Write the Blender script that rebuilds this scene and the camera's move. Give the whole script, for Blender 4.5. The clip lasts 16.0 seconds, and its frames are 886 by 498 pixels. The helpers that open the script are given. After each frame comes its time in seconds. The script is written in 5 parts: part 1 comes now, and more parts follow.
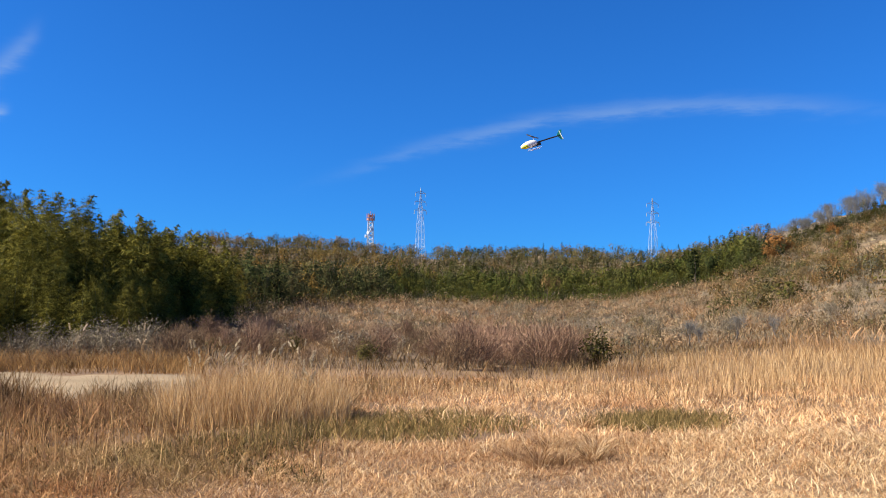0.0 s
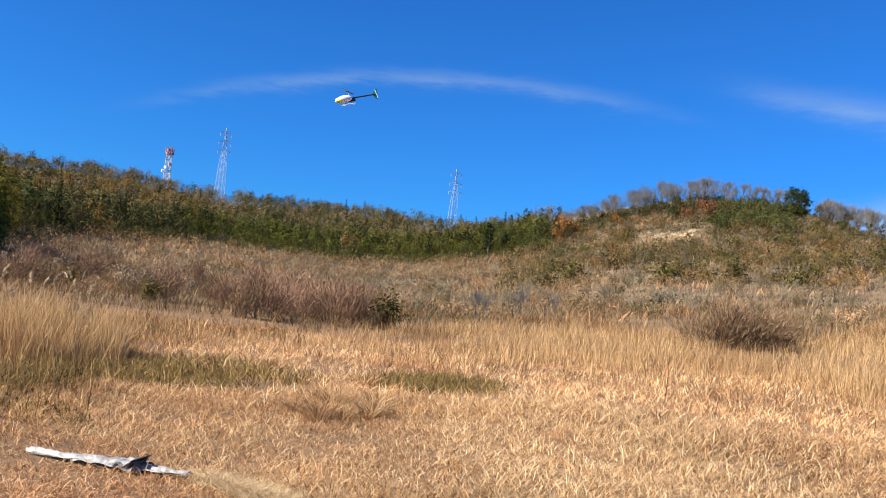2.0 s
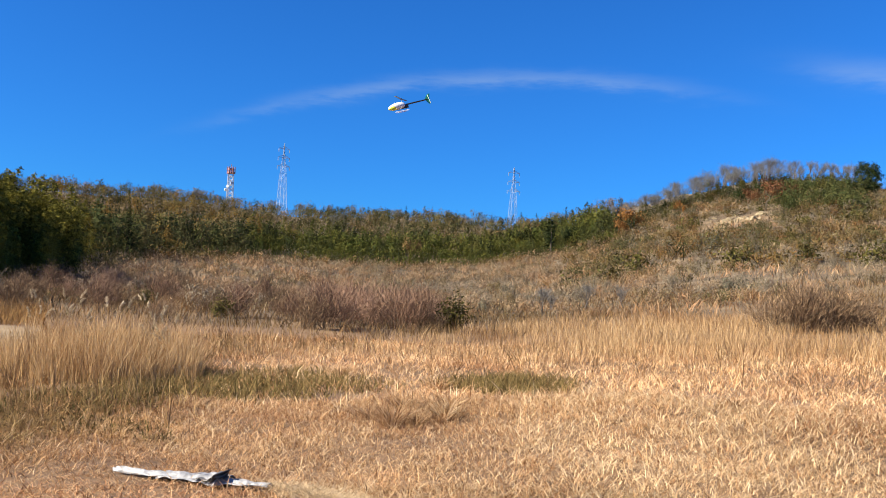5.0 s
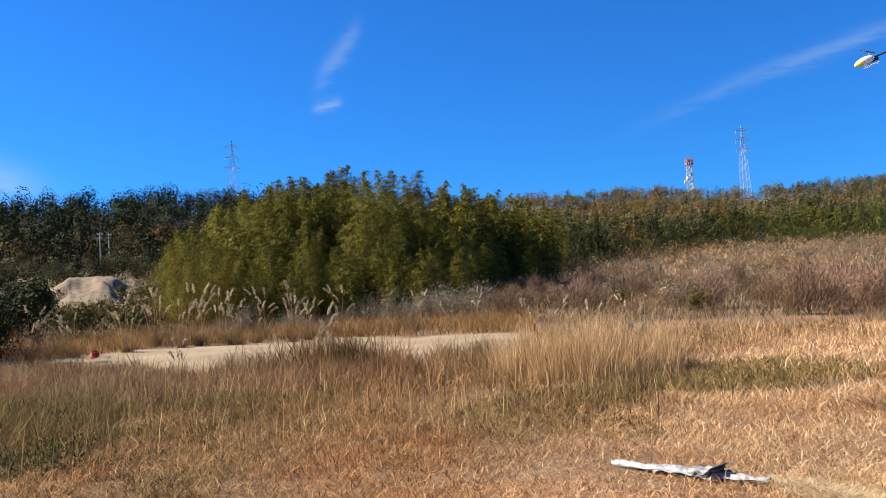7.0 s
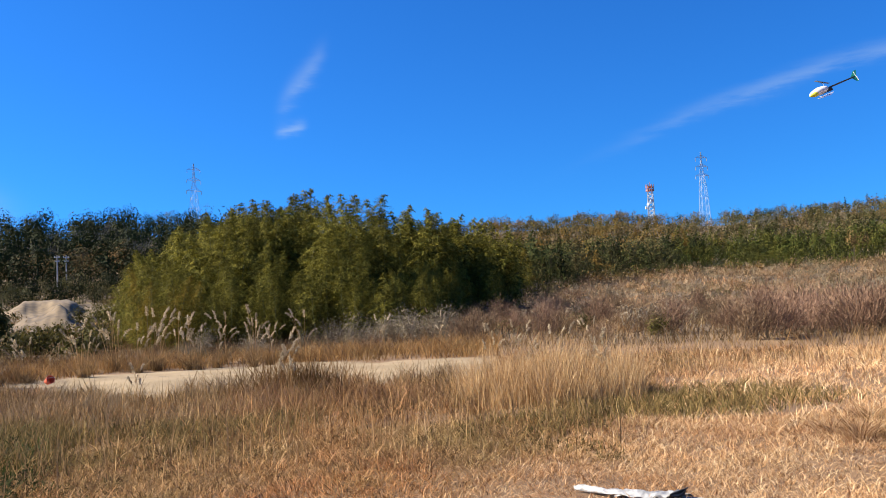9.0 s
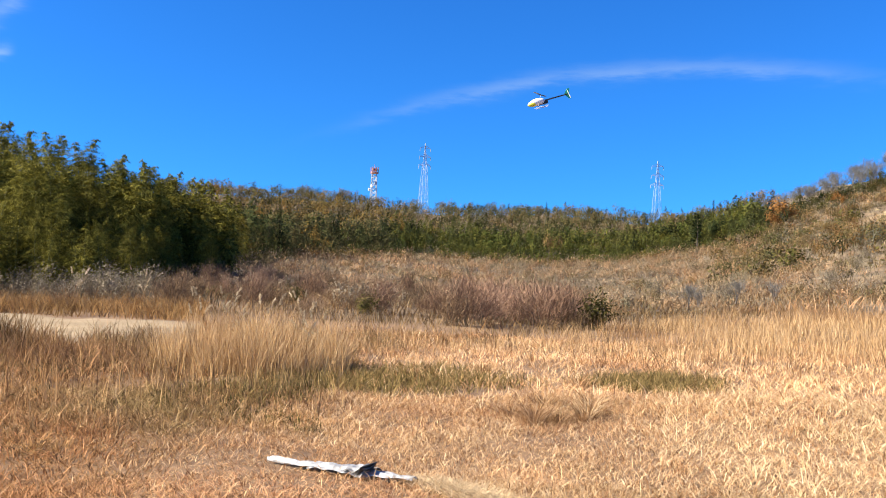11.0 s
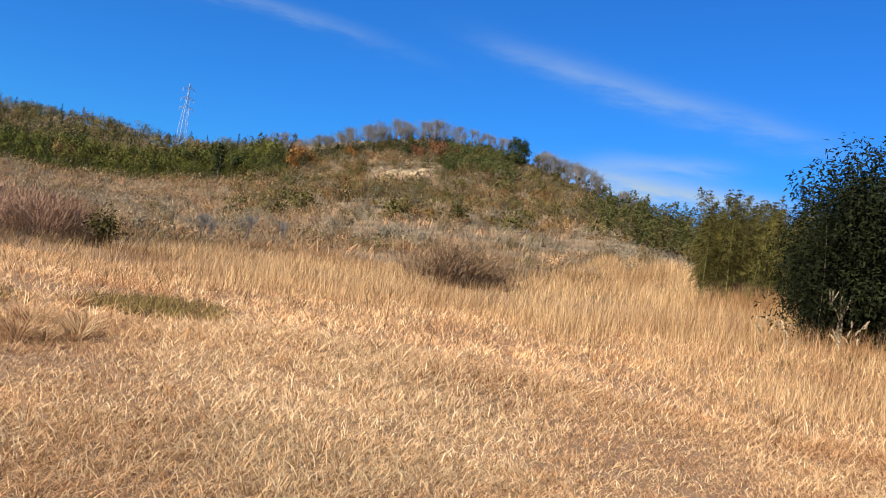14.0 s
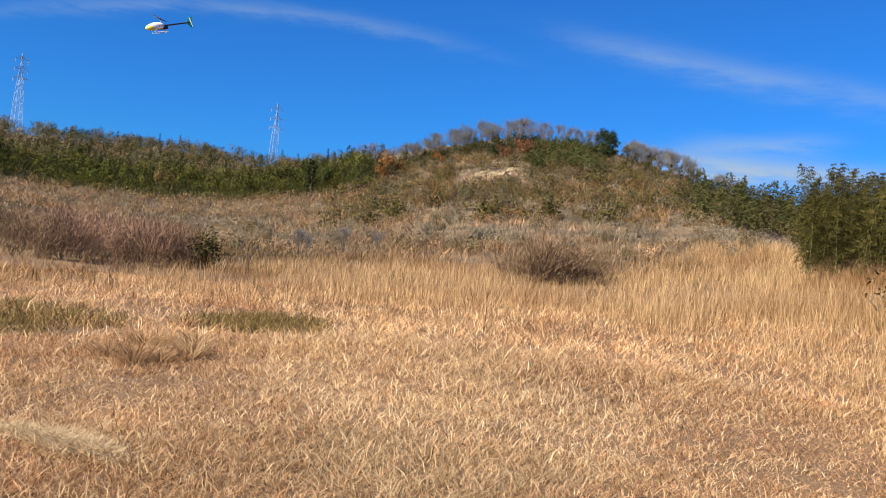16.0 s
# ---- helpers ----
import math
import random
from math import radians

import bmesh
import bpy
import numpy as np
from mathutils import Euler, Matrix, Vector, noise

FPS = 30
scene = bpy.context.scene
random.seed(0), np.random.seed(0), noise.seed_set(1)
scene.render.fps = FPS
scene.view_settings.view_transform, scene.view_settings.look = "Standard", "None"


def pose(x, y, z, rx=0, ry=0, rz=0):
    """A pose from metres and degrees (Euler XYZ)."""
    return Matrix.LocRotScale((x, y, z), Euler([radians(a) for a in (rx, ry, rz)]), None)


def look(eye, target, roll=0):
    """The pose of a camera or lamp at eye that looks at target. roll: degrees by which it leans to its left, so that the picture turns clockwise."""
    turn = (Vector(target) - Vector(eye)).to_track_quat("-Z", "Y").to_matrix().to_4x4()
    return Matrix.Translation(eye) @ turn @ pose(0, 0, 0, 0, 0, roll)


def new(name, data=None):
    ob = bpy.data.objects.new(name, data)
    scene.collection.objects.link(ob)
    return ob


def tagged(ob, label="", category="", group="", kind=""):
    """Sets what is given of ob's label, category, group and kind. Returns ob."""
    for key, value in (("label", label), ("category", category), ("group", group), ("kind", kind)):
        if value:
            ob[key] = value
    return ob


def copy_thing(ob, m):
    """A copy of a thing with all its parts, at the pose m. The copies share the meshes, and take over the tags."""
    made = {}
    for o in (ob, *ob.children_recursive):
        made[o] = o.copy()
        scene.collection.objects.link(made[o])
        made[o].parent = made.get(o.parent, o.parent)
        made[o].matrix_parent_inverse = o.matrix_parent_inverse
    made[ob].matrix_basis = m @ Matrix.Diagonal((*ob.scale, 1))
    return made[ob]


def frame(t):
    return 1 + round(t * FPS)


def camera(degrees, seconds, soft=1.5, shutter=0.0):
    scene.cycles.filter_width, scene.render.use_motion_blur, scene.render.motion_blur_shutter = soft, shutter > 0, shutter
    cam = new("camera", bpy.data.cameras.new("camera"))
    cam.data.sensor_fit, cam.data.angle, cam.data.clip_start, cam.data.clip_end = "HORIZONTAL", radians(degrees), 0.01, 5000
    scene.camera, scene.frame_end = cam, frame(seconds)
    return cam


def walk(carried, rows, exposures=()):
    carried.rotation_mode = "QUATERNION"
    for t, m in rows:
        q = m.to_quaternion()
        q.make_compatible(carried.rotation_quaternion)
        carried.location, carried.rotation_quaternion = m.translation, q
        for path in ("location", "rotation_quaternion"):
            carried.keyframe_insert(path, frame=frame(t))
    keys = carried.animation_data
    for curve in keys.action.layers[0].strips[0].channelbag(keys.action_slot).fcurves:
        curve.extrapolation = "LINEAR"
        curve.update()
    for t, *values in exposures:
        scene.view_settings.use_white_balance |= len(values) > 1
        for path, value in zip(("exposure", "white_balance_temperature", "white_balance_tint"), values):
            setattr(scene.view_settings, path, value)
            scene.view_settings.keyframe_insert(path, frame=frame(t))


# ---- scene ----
EYE = 1.7
cam = camera(53.4, 16.0, soft=0.95)
# seconds, then the camera's turn: rx, ry, rz in degrees
PATH = [
    (0, 96.06, -0.45, -0.05),
    (0.5, 96.16, -1.25, -1.55),
    (1, 95.56, -3.91, -8.40),
    (1.5, 95.29, -4.74, -11.21),
    (2, 93.96, -5.76, -13.50),
    (2.5, 93.12, -5.99, -14.85),
    (3, 92.46, -6.34, -16.55),
    (3.2, 92.52, -6.46, -17.84),
    (5.3, 93.70, -0.60, -4.73),
    (5.5, 93.34, 0.37, -0.90),
    (6, 92.59, 1.40, 6.84),
    (6.5, 92.46, 1.95, 12.02),
    (7, 93.53, 2.87, 20.88),
    (7.5, 93.73, 2.69, 20.65),
    (8, 94.18, 2.63, 20.74),
    (8.2, 94.45, 2.75, 20.50),
    (10.3, 95.06, 1.03, 10.86),
    (10.5, 94.76, 0.57, 8.72),
    (11, 93.19, -2.33, -0.05),
    (11.5, 92.33, -4.01, -8.52),
    (12, 91.30, -6.19, -17.31),
    (12.5, 90.49, -8.31, -26.41),
    (13, 90.86, -10.02, -30.72),
    (13.5, 91.43, -9.83, -31.22),
    (14, 91.67, -9.05, -31.21),
    (14.5, 91.94, -8.10, -30.31),
    (15, 92.07, -6.94, -29.38),
    (15.5, 91.41, -5.85, -27.97),
    (16, 90.99, -5.10, -24.99),
]

walk(cam, [(t, pose(0, 0, EYE, rx, ry, rz)) for t, rx, ry, rz in PATH], exposures=((0, 1.36), (3, 1.35), (5, 1.38), (6.3, 1.36), (7.5, 1.52), (9.5, 1.50), (11, 1.70), (12, 1.56), (13, 1.31), (14, 1.28), (16, 1.18)))

# ---------------------------------------------------------------- world and sun
SUN_AZ, SUN_EL = -100.0, 34.0


def polar(az, r):
    """x and y at a bearing (degrees, clockwise from +y) and a distance."""
    a = np.radians(az)
    return r * np.sin(a), r * np.cos(a)


world = bpy.data.worlds.new("sky")
scene.world = world
world.use_nodes = True
wn, wl = world.node_tree.nodes, world.node_tree.links
wn.clear()


def wmath(op, a, b=None, c=None):
    n = wn.new("ShaderNodeMath")
    n.operation = op
    for i, v in enumerate((a, b, c)):
        if v is None:
            continue
        if isinstance(v, (int, float)):
            n.inputs[i].default_value = v
        else:
            wl.new(v, n.inputs[i])
    return n.outputs[0]


sky = wn.new("ShaderNodeTexSky")
sky.sky_type = "NISHITA"
sky.sun_disc = False
sky.sun_elevation, sky.sun_rotation = radians(SUN_EL), radians(SUN_AZ)
sky.air_density, sky.dust_density, sky.ozone_density = 1.0, 0.2, 4.0
# a deep, clean winter blue
sat = wn.new("ShaderNodeVectorMath")
sat.operation = "MULTIPLY"
sat.inputs[1].default_value = (0.22, 0.91, 1.84)
wl.new(sky.outputs[0], sat.inputs[0])
tc = wn.new("ShaderNodeTexCoord")
sep = wn.new("ShaderNodeSeparateXYZ")
wl.new(tc.outputs["Generated"], sep.inputs[0])
az_n = wmath("MULTIPLY", wmath("ARCTAN2", sep.outputs[0], sep.outputs[1]), 57.29578)
el_n = wmath("MULTIPLY", wmath("ARCSINE", sep.outputs[2]), 57.29578)
# wisps are drawn out along their length
comb = wn.new("ShaderNodeCombineXYZ")
wl.new(wmath("MULTIPLY", az_n, 0.22), comb.inputs[0])
wl.new(wmath("MULTIPLY", el_n, 1.1), comb.inputs[1])
streak = wn.new("ShaderNodeTexNoise")
streak.inputs["Scale"].default_value, streak.inputs["Detail"].default_value = 1.0, 6.0
streak.inputs["Roughness"].default_value = 0.6
wl.new(comb.outputs[0], streak.inputs["Vector"])
wob = wmath("MULTIPLY_ADD", streak.outputs[0], 1.5, -0.75)


def wisp(az0, az1, mid, top, bend, width, strength, slope=0.0):
    """A streak of cirrus between two bearings, whose height bends like a bow."""
    d = wmath("SUBTRACT", az_n, mid)
    c = wmath("MULTIPLY_ADD", wmath("MULTIPLY", d, d), -bend, top)
    c = wmath("MULTIPLY_ADD", d, slope, c)
    off = wmath("DIVIDE", wmath("ADD", wmath("SUBTRACT", el_n, c), wob), width)
    body = wmath("EXPONENT", wmath("MULTIPLY", wmath("MULTIPLY", off, off), -1.0))
    half, centre = (az1 - az0) / 2, (az0 + az1) / 2
    u = wmath("DIVIDE", wmath("SUBTRACT", az_n, centre), half)
    u2 = wmath("MULTIPLY", u, u)
    ends = wmath("EXPONENT", wmath("MULTIPLY", wmath("MULTIPLY", u2, u2), -1.6))
    grain = wmath("MAXIMUM", wmath("MULTIPLY_ADD", streak.outputs[0], 2.2, -0.35), 0.0)
    return wmath("MULTIPLY", wmath("MULTIPLY", body, ends), wmath("MULTIPLY", grain, strength))


WISPS = [
    (-6, 27, 15, 14.9, 0.0085, 0.45, 0.25, 0.0),
    (31, 55, 43, 13.1, 0.0, 0.8, 0.36, -0.18),
    (-28.6, -25.4, -27, 16.1, 0.0, 0.8, 0.26, 1.1),
    (-28.8, -26.8, -27.8, 13.1, 0.0, 0.35, 0.35, 0.2),
    (36, 54, 47, 7.2, 0.0, 0.8, 1.0, -0.05),
    (39, 49, 44, 8.9, 0.0, 0.6, 0.45, 0.05),
    (-62, -45.5, -52, 9.0, 0.0, 1.2, 1.0, -0.15),
]
total = None
for w in WISPS:
    one = wisp(*w)
    total = one if total is None else wmath("ADD", total, one)
cloud = wmath("MINIMUM", total, 0.9)
mix = wn.new("ShaderNodeMix")
mix.data_type = "RGBA"
wl.new(cloud, mix.inputs["Factor"])
wl.new(sat.outputs[0], mix.inputs["A"])
mix.inputs["B"].default_value = (5.6, 7.2, 8.8, 1)
back = wn.new("ShaderNodeBackground")
back.inputs["Strength"].default_value = 0.0345
wl.new(mix.outputs["Result"], back.inputs["Color"])
wout = wn.new("ShaderNodeOutputWorld")
wl.new(back.outputs[0], wout.inputs["Surface"])

sun_data = bpy.data.lights.new("sun", "SUN")
sun_data.energy, sun_data.angle, sun_data.color = 5.0, radians(0.53), (1.0, 0.905, 0.775)
sun = new("sun", sun_data)
sx, sy = polar(SUN_AZ, math.cos(radians(SUN_EL)))
sun.matrix_world = look((sx * 100, sy * 100, math.sin(radians(SUN_EL)) * 100), (0, 0, 0))


# ---------------------------------------------------------------- materials
def material(name):
    m = bpy.data.materials.new(name)
    m.use_nodes = True
    m.node_tree.nodes.clear()
    return m, m.node_tree.nodes, m.node_tree.links


TONE = (0.70, 0.64, 0.46)


def ramp(nodes, stops):
    r = nodes.new("ShaderNodeValToRGB")
    while len(r.color_ramp.elements) < len(stops):
        r.color_ramp.elements.new(0.5)
    for e, (p, c) in zip(r.color_ramp.elements, stops):
        e.position, e.color = p, (*(v * k for v, k in zip(c, TONE)), 1)
    return r


def leafy(name, stops, translucent=0.25, rough=0.8, patch=None, patch_scale=0.15, by_object=0.35):
    """Blades and leaves: each one takes its own tone; the whole plant shifts a little too; patches tint the ground cover."""
    m, n, l = material(name)
    geo, info = n.new("ShaderNodeNewGeometry"), n.new("ShaderNodeObjectInfo")
    r = ramp(n, stops)
    l.new(geo.outputs["Random Per Island"], r.inputs[0])
    col = r.outputs[0]
    if patch:
        t = n.new("ShaderNodeTexCoord")
        nz = n.new("ShaderNodeTexNoise")
        nz.inputs["Scale"].default_value, nz.inputs["Detail"].default_value = patch_scale, 4
        l.new(t.outputs["Object"], nz.inputs["Vector"])
        pr = ramp(n, [(p, tuple(v / k for v, k in zip(c, TONE))) for p, c in patch])
        l.new(nz.outputs[0], pr.inputs[0])
        mx = n.new("ShaderNodeMix")
        mx.data_type, mx.blend_type = "RGBA", "MULTIPLY"
        mx.inputs["Factor"].default_value = 1.0
        l.new(col, mx.inputs["A"])
        l.new(pr.outputs[0], mx.inputs["B"])
        col = mx.outputs["Result"]
    hsv = n.new("ShaderNodeHueSaturation")
    ma = n.new("ShaderNodeMath")
    ma.operation = "MULTIPLY_ADD"
    ma.inputs[1].default_value, ma.inputs[2].default_value = 2 * by_object, 1 - by_object
    l.new(info.outputs["Random"], ma.inputs[0])
    l.new(ma.outputs[0], hsv.inputs["Value"])
    l.new(col, hsv.inputs["Color"])
    p = n.new("ShaderNodeBsdfPrincipled")
    p.inputs["Roughness"].default_value = rough
    p.inputs["Specular IOR Level"].default_value = 0.06
    l.new(hsv.outputs[0], p.inputs["Base Color"])
    tr = n.new("ShaderNodeBsdfTranslucent")
    l.new(hsv.outputs[0], tr.inputs["Color"])
    ms = n.new("ShaderNodeMixShader")
    ms.inputs[0].default_value = translucent
    l.new(p.outputs[0], ms.inputs[1])
    l.new(tr.outputs[0], ms.inputs[2])
    o = n.new("ShaderNodeOutputMaterial")
    l.new(ms.outputs[0], o.inputs[0])
    return m


def solid(name, stops, scale=6.0, rough=0.8, metal=0.0, bump=0.3, bump_scale=30.0, detail=6):
    """A surface whose colour wanders between tones at two scales, with fine relief."""
    m, n, l = material(name)
    t = n.new("ShaderNodeTexCoord")
    a, b = n.new("ShaderNodeTexNoise"), n.new("ShaderNodeTexNoise")
    a.inputs["Scale"].default_value, a.inputs["Detail"].default_value = scale, detail
    b.inputs["Scale"].default_value, b.inputs["Detail"].default_value = bump_scale, 5
    l.new(t.outputs["Object"], a.inputs["Vector"])
    l.new(t.outputs["Object"], b.inputs["Vector"])
    add = n.new("ShaderNodeMath")
    add.operation = "MULTIPLY_ADD"
    add.inputs[1].default_value = 0.35
    l.new(b.outputs[0], add.inputs[0])
    sc = n.new("ShaderNodeMath")
    sc.operation = "MULTIPLY_ADD"
    sc.inputs[1].default_value, sc.inputs[2].default_value = 0.8, -0.08
    l.new(a.outputs[0], sc.inputs[0])
    l.new(sc.outputs[0], add.inputs[2])
    r = ramp(n, stops)
    l.new(add.outputs[0], r.inputs[0])
    p = n.new("ShaderNodeBsdfPrincipled")
    p.inputs["Roughness"].default_value, p.inputs["Metallic"].default_value = rough, metal
    l.new(r.outputs[0], p.inputs["Base Color"])
    bp = n.new("ShaderNodeBump")
    bp.inputs["Strength"].default_value = bump
    l.new(b.outputs[0], bp.inputs["Height"])
    l.new(bp.outputs[0], p.inputs["Normal"])
    o = n.new("ShaderNodeOutputMaterial")
    l.new(p.outputs[0], o.inputs[0])
    return m


M_GROUND = solid("dry_soil", [(0.25, (0.12, 0.075, 0.046)), (0.5, (0.24, 0.15, 0.09)), (0.75, (0.39, 0.26, 0.16))], 0.35, 0.95, 0, 0.6, 9.0, 8)


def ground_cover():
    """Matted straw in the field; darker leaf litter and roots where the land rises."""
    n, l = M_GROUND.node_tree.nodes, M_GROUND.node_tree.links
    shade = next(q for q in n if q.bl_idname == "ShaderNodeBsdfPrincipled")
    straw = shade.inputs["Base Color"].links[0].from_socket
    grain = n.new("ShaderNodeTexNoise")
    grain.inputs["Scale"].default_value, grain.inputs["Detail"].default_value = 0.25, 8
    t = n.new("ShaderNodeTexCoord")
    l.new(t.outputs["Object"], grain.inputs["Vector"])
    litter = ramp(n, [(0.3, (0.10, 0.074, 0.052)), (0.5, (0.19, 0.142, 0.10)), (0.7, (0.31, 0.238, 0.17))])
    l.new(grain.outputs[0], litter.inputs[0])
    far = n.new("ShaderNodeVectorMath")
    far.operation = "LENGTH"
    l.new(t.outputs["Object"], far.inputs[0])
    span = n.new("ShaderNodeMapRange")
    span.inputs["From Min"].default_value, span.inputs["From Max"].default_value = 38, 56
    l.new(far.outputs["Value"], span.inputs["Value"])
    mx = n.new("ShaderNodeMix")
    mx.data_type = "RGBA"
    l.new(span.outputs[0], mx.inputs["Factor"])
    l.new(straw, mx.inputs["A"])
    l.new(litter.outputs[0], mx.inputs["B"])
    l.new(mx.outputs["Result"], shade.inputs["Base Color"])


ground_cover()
M_SAND = solid("sandy_earth", [(0.25, (0.24, 0.18, 0.125)), (0.45, (0.33, 0.26, 0.185)), (0.6, (0.40, 0.32, 0.235)), (0.8, (0.5, 0.41, 0.31))], 0.5, 0.95, 0, 0.4, 6.0)
M_CUT = solid("cut_bank", [(0.3, (0.09, 0.066, 0.046)), (0.45, (0.155, 0.115, 0.08)), (0.6, (0.225, 0.172, 0.122)), (0.8, (0.31, 0.245, 0.18))], 0.3, 0.95, 0, 0.5, 1.2)
M_ROCK = solid("pale_rock", [(0.25, (0.22, 0.18, 0.13)), (0.5, (0.42, 0.37, 0.29)), (0.8, (0.60, 0.55, 0.46))], 0.8, 0.9, 0, 0.8, 3.0)
M_BARK = solid("grey_bark", [(0.25, (0.10, 0.085, 0.075)), (0.6, (0.20, 0.175, 0.16)), (0.85, (0.30, 0.275, 0.26))], 3.0, 0.9, 0, 0.5, 25)
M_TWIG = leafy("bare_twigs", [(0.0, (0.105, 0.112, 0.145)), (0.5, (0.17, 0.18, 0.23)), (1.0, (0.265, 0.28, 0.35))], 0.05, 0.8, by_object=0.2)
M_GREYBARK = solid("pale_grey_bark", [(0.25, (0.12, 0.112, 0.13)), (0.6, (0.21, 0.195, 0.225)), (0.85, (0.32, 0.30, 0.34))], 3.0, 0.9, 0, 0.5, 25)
M_CULM = solid("bamboo_culm", [(0.3, (0.10, 0.13, 0.04)), (0.7, (0.24, 0.25, 0.09))], 1.0, 0.5, 0, 0.1, 20)
M_BAMBOO = leafy("bamboo_leaf", [(0.0, (0.036, 0.04, 0.011)), (0.5, (0.155, 0.158, 0.034)), (1.0, (0.42, 0.395, 0.088))], 0.18, by_object=0.25)
M_BAMBOO_Y = leafy("yellowed_bamboo_leaf", [(0.0, (0.16, 0.13, 0.026)), (0.5, (0.23, 0.18, 0.036)), (1.0, (0.31, 0.235, 0.05))], 0.25, by_object=0.2)
SPOTS = [(0.32, (0.5, 0.55, 0.5)), (0.42, (0.8, 0.95, 0.9)), (0.5, (1.1, 1.0, 0.9)), (0.58, (0.85, 0.9, 0.9)), (0.7, (1.5, 1.2, 0.9))]
M_FAR_GREEN = leafy("far_bamboo_leaf", [(0.0, (0.058, 0.07, 0.033)), (0.5, (0.082, 0.10, 0.046)), (1.0, (0.125, 0.14, 0.066))], 0.25, patch=SPOTS, patch_scale=0.16)
M_FAR_GOLD = leafy("far_golden_leaf", [(0.0, (0.178, 0.128, 0.047)), (0.5, (0.250, 0.175, 0.062)), (1.0, (0.333, 0.227, 0.083))], 0.25, patch=SPOTS, patch_scale=0.16)
M_FAR_BROWN = leafy("far_withered_leaf", [(0.0, (0.17, 0.13, 0.085)), (0.5, (0.225, 0.175, 0.11)), (1.0, (0.30, 0.235, 0.15))], 0.2, patch=SPOTS, patch_scale=0.16)
M_FAR_OLIVE = leafy("far_olive_leaf", [(0.0, (0.084, 0.083, 0.047)), (0.5, (0.120, 0.115, 0.065)), (1.0, (0.175, 0.162, 0.095))], 0.2, patch=SPOTS, patch_scale=0.16)
M_FAR_FRESH = leafy("far_bright_bamboo_leaf", [(0.0, (0.10, 0.118, 0.036)), (0.5, (0.135, 0.155, 0.047)), (1.0, (0.185, 0.20, 0.066))], 0.25, patch=SPOTS, patch_scale=0.2)
M_FAR_GREY = leafy("far_bare_twigs", [(0.0, (0.14, 0.125, 0.12)), (0.5, (0.195, 0.175, 0.17)), (1.0, (0.265, 0.24, 0.235))], 0.1, patch=SPOTS, patch_scale=0.16)
M_FAR_RUST = leafy("far_rust_leaf", [(0.0, (0.184, 0.109, 0.058)), (0.5, (0.250, 0.150, 0.080)), (1.0, (0.333, 0.211, 0.118))], 0.2, patch=SPOTS, patch_scale=0.2)
M_FAR_DARK = leafy("far_evergreen_leaf", [(0.0, (0.022, 0.03, 0.014)), (0.5, (0.032, 0.044, 0.02)), (1.0, (0.05, 0.06, 0.028))], 0.05, patch=SPOTS, patch_scale=0.12)
M_EVER = leafy("evergreen_leaf", [(0.0, (0.016, 0.025, 0.010)), (0.5, (0.028, 0.042, 0.016)), (1.0, (0.05, 0.065, 0.025))], 0.08)
# Dark evergreen leaf, its colour lowered further to stand in for the grove's shade.
M_SHADE = leafy("shade_darkened_leaf", [(0.0, (0.008, 0.012, 0.006)), (0.5, (0.013, 0.019, 0.009)), (1.0, (0.026, 0.033, 0.015))], 0.04)
M_RUST = leafy("rust_weeds", [(0.0, (0.18, 0.10, 0.05)), (0.5, (0.36, 0.21, 0.105)), (1.0, (0.55, 0.36, 0.20))], 0.2,
               patch=[(0.35, (0.7, 0.75, 0.7)), (0.55, (1, 1, 1))], patch_scale=0.3)
M_THORN = leafy("dark_brown_twigs", [(0.0, (0.15, 0.108, 0.088)), (0.5, (0.285, 0.207, 0.168)), (1.0, (0.45, 0.33, 0.265))], 0.05)
M_MAUVE = leafy("mauve_brown_twigs", [(0.0, (0.18, 0.12, 0.11)), (0.5, (0.33, 0.22, 0.195)), (1.0, (0.50, 0.34, 0.295))], 0.05)
M_OLIVE = leafy("olive_leaf", [(0.0, (0.05, 0.05, 0.02)), (0.5, (0.10, 0.10, 0.035)), (1.0, (0.17, 0.15, 0.06))], 0.2)
M_GREENWEED = leafy("green_weed_leaf", [(0.0, (0.03, 0.045, 0.02)), (0.5, (0.06, 0.085, 0.032)), (1.0, (0.12, 0.14, 0.06))], 0.2)
M_BROWN = leafy("withered_leaf", [(0.0, (0.11, 0.08, 0.045)), (0.5, (0.19, 0.135, 0.07)), (1.0, (0.28, 0.20, 0.11))], 0.2)
M_ORANGE = leafy("orange_leaf", [(0.0, (0.21, 0.10, 0.04)), (0.5, (0.29, 0.15, 0.06)), (1.0, (0.37, 0.205, 0.09))], 0.25, by_object=0.1)
M_RED = leafy("russet_leaf", [(0.0, (0.15, 0.075, 0.048)), (0.5, (0.215, 0.108, 0.07)), (1.0, (0.29, 0.155, 0.10))], 0.25, by_object=0.1)
M_GRASS = leafy("dry_grass", [(0.0, (0.22, 0.12, 0.07)), (0.2, (0.44, 0.265, 0.165)), (0.45, (0.84, 0.58, 0.395)), (0.75, (1.05, 0.80, 0.60)), (1.0, (1.22, 1.05, 0.90))], 0.3,
                patch=[(0.30, (0.72, 0.60, 0.55)), (0.42, (0.9, 0.82, 0.78)), (0.52, (1, 1, 1)), (0.60, (1.12, 1.05, 1.0)), (0.72, (0.9, 0.72, 0.62))], patch_scale=0.33)
M_BLEACHED = leafy("bleached_grass", [(0.0, (0.42, 0.28, 0.19)), (0.25, (0.80, 0.60, 0.44)), (0.7, (1.10, 0.90, 0.71)), (1.0, (1.25, 1.10, 0.95))], 0.3)
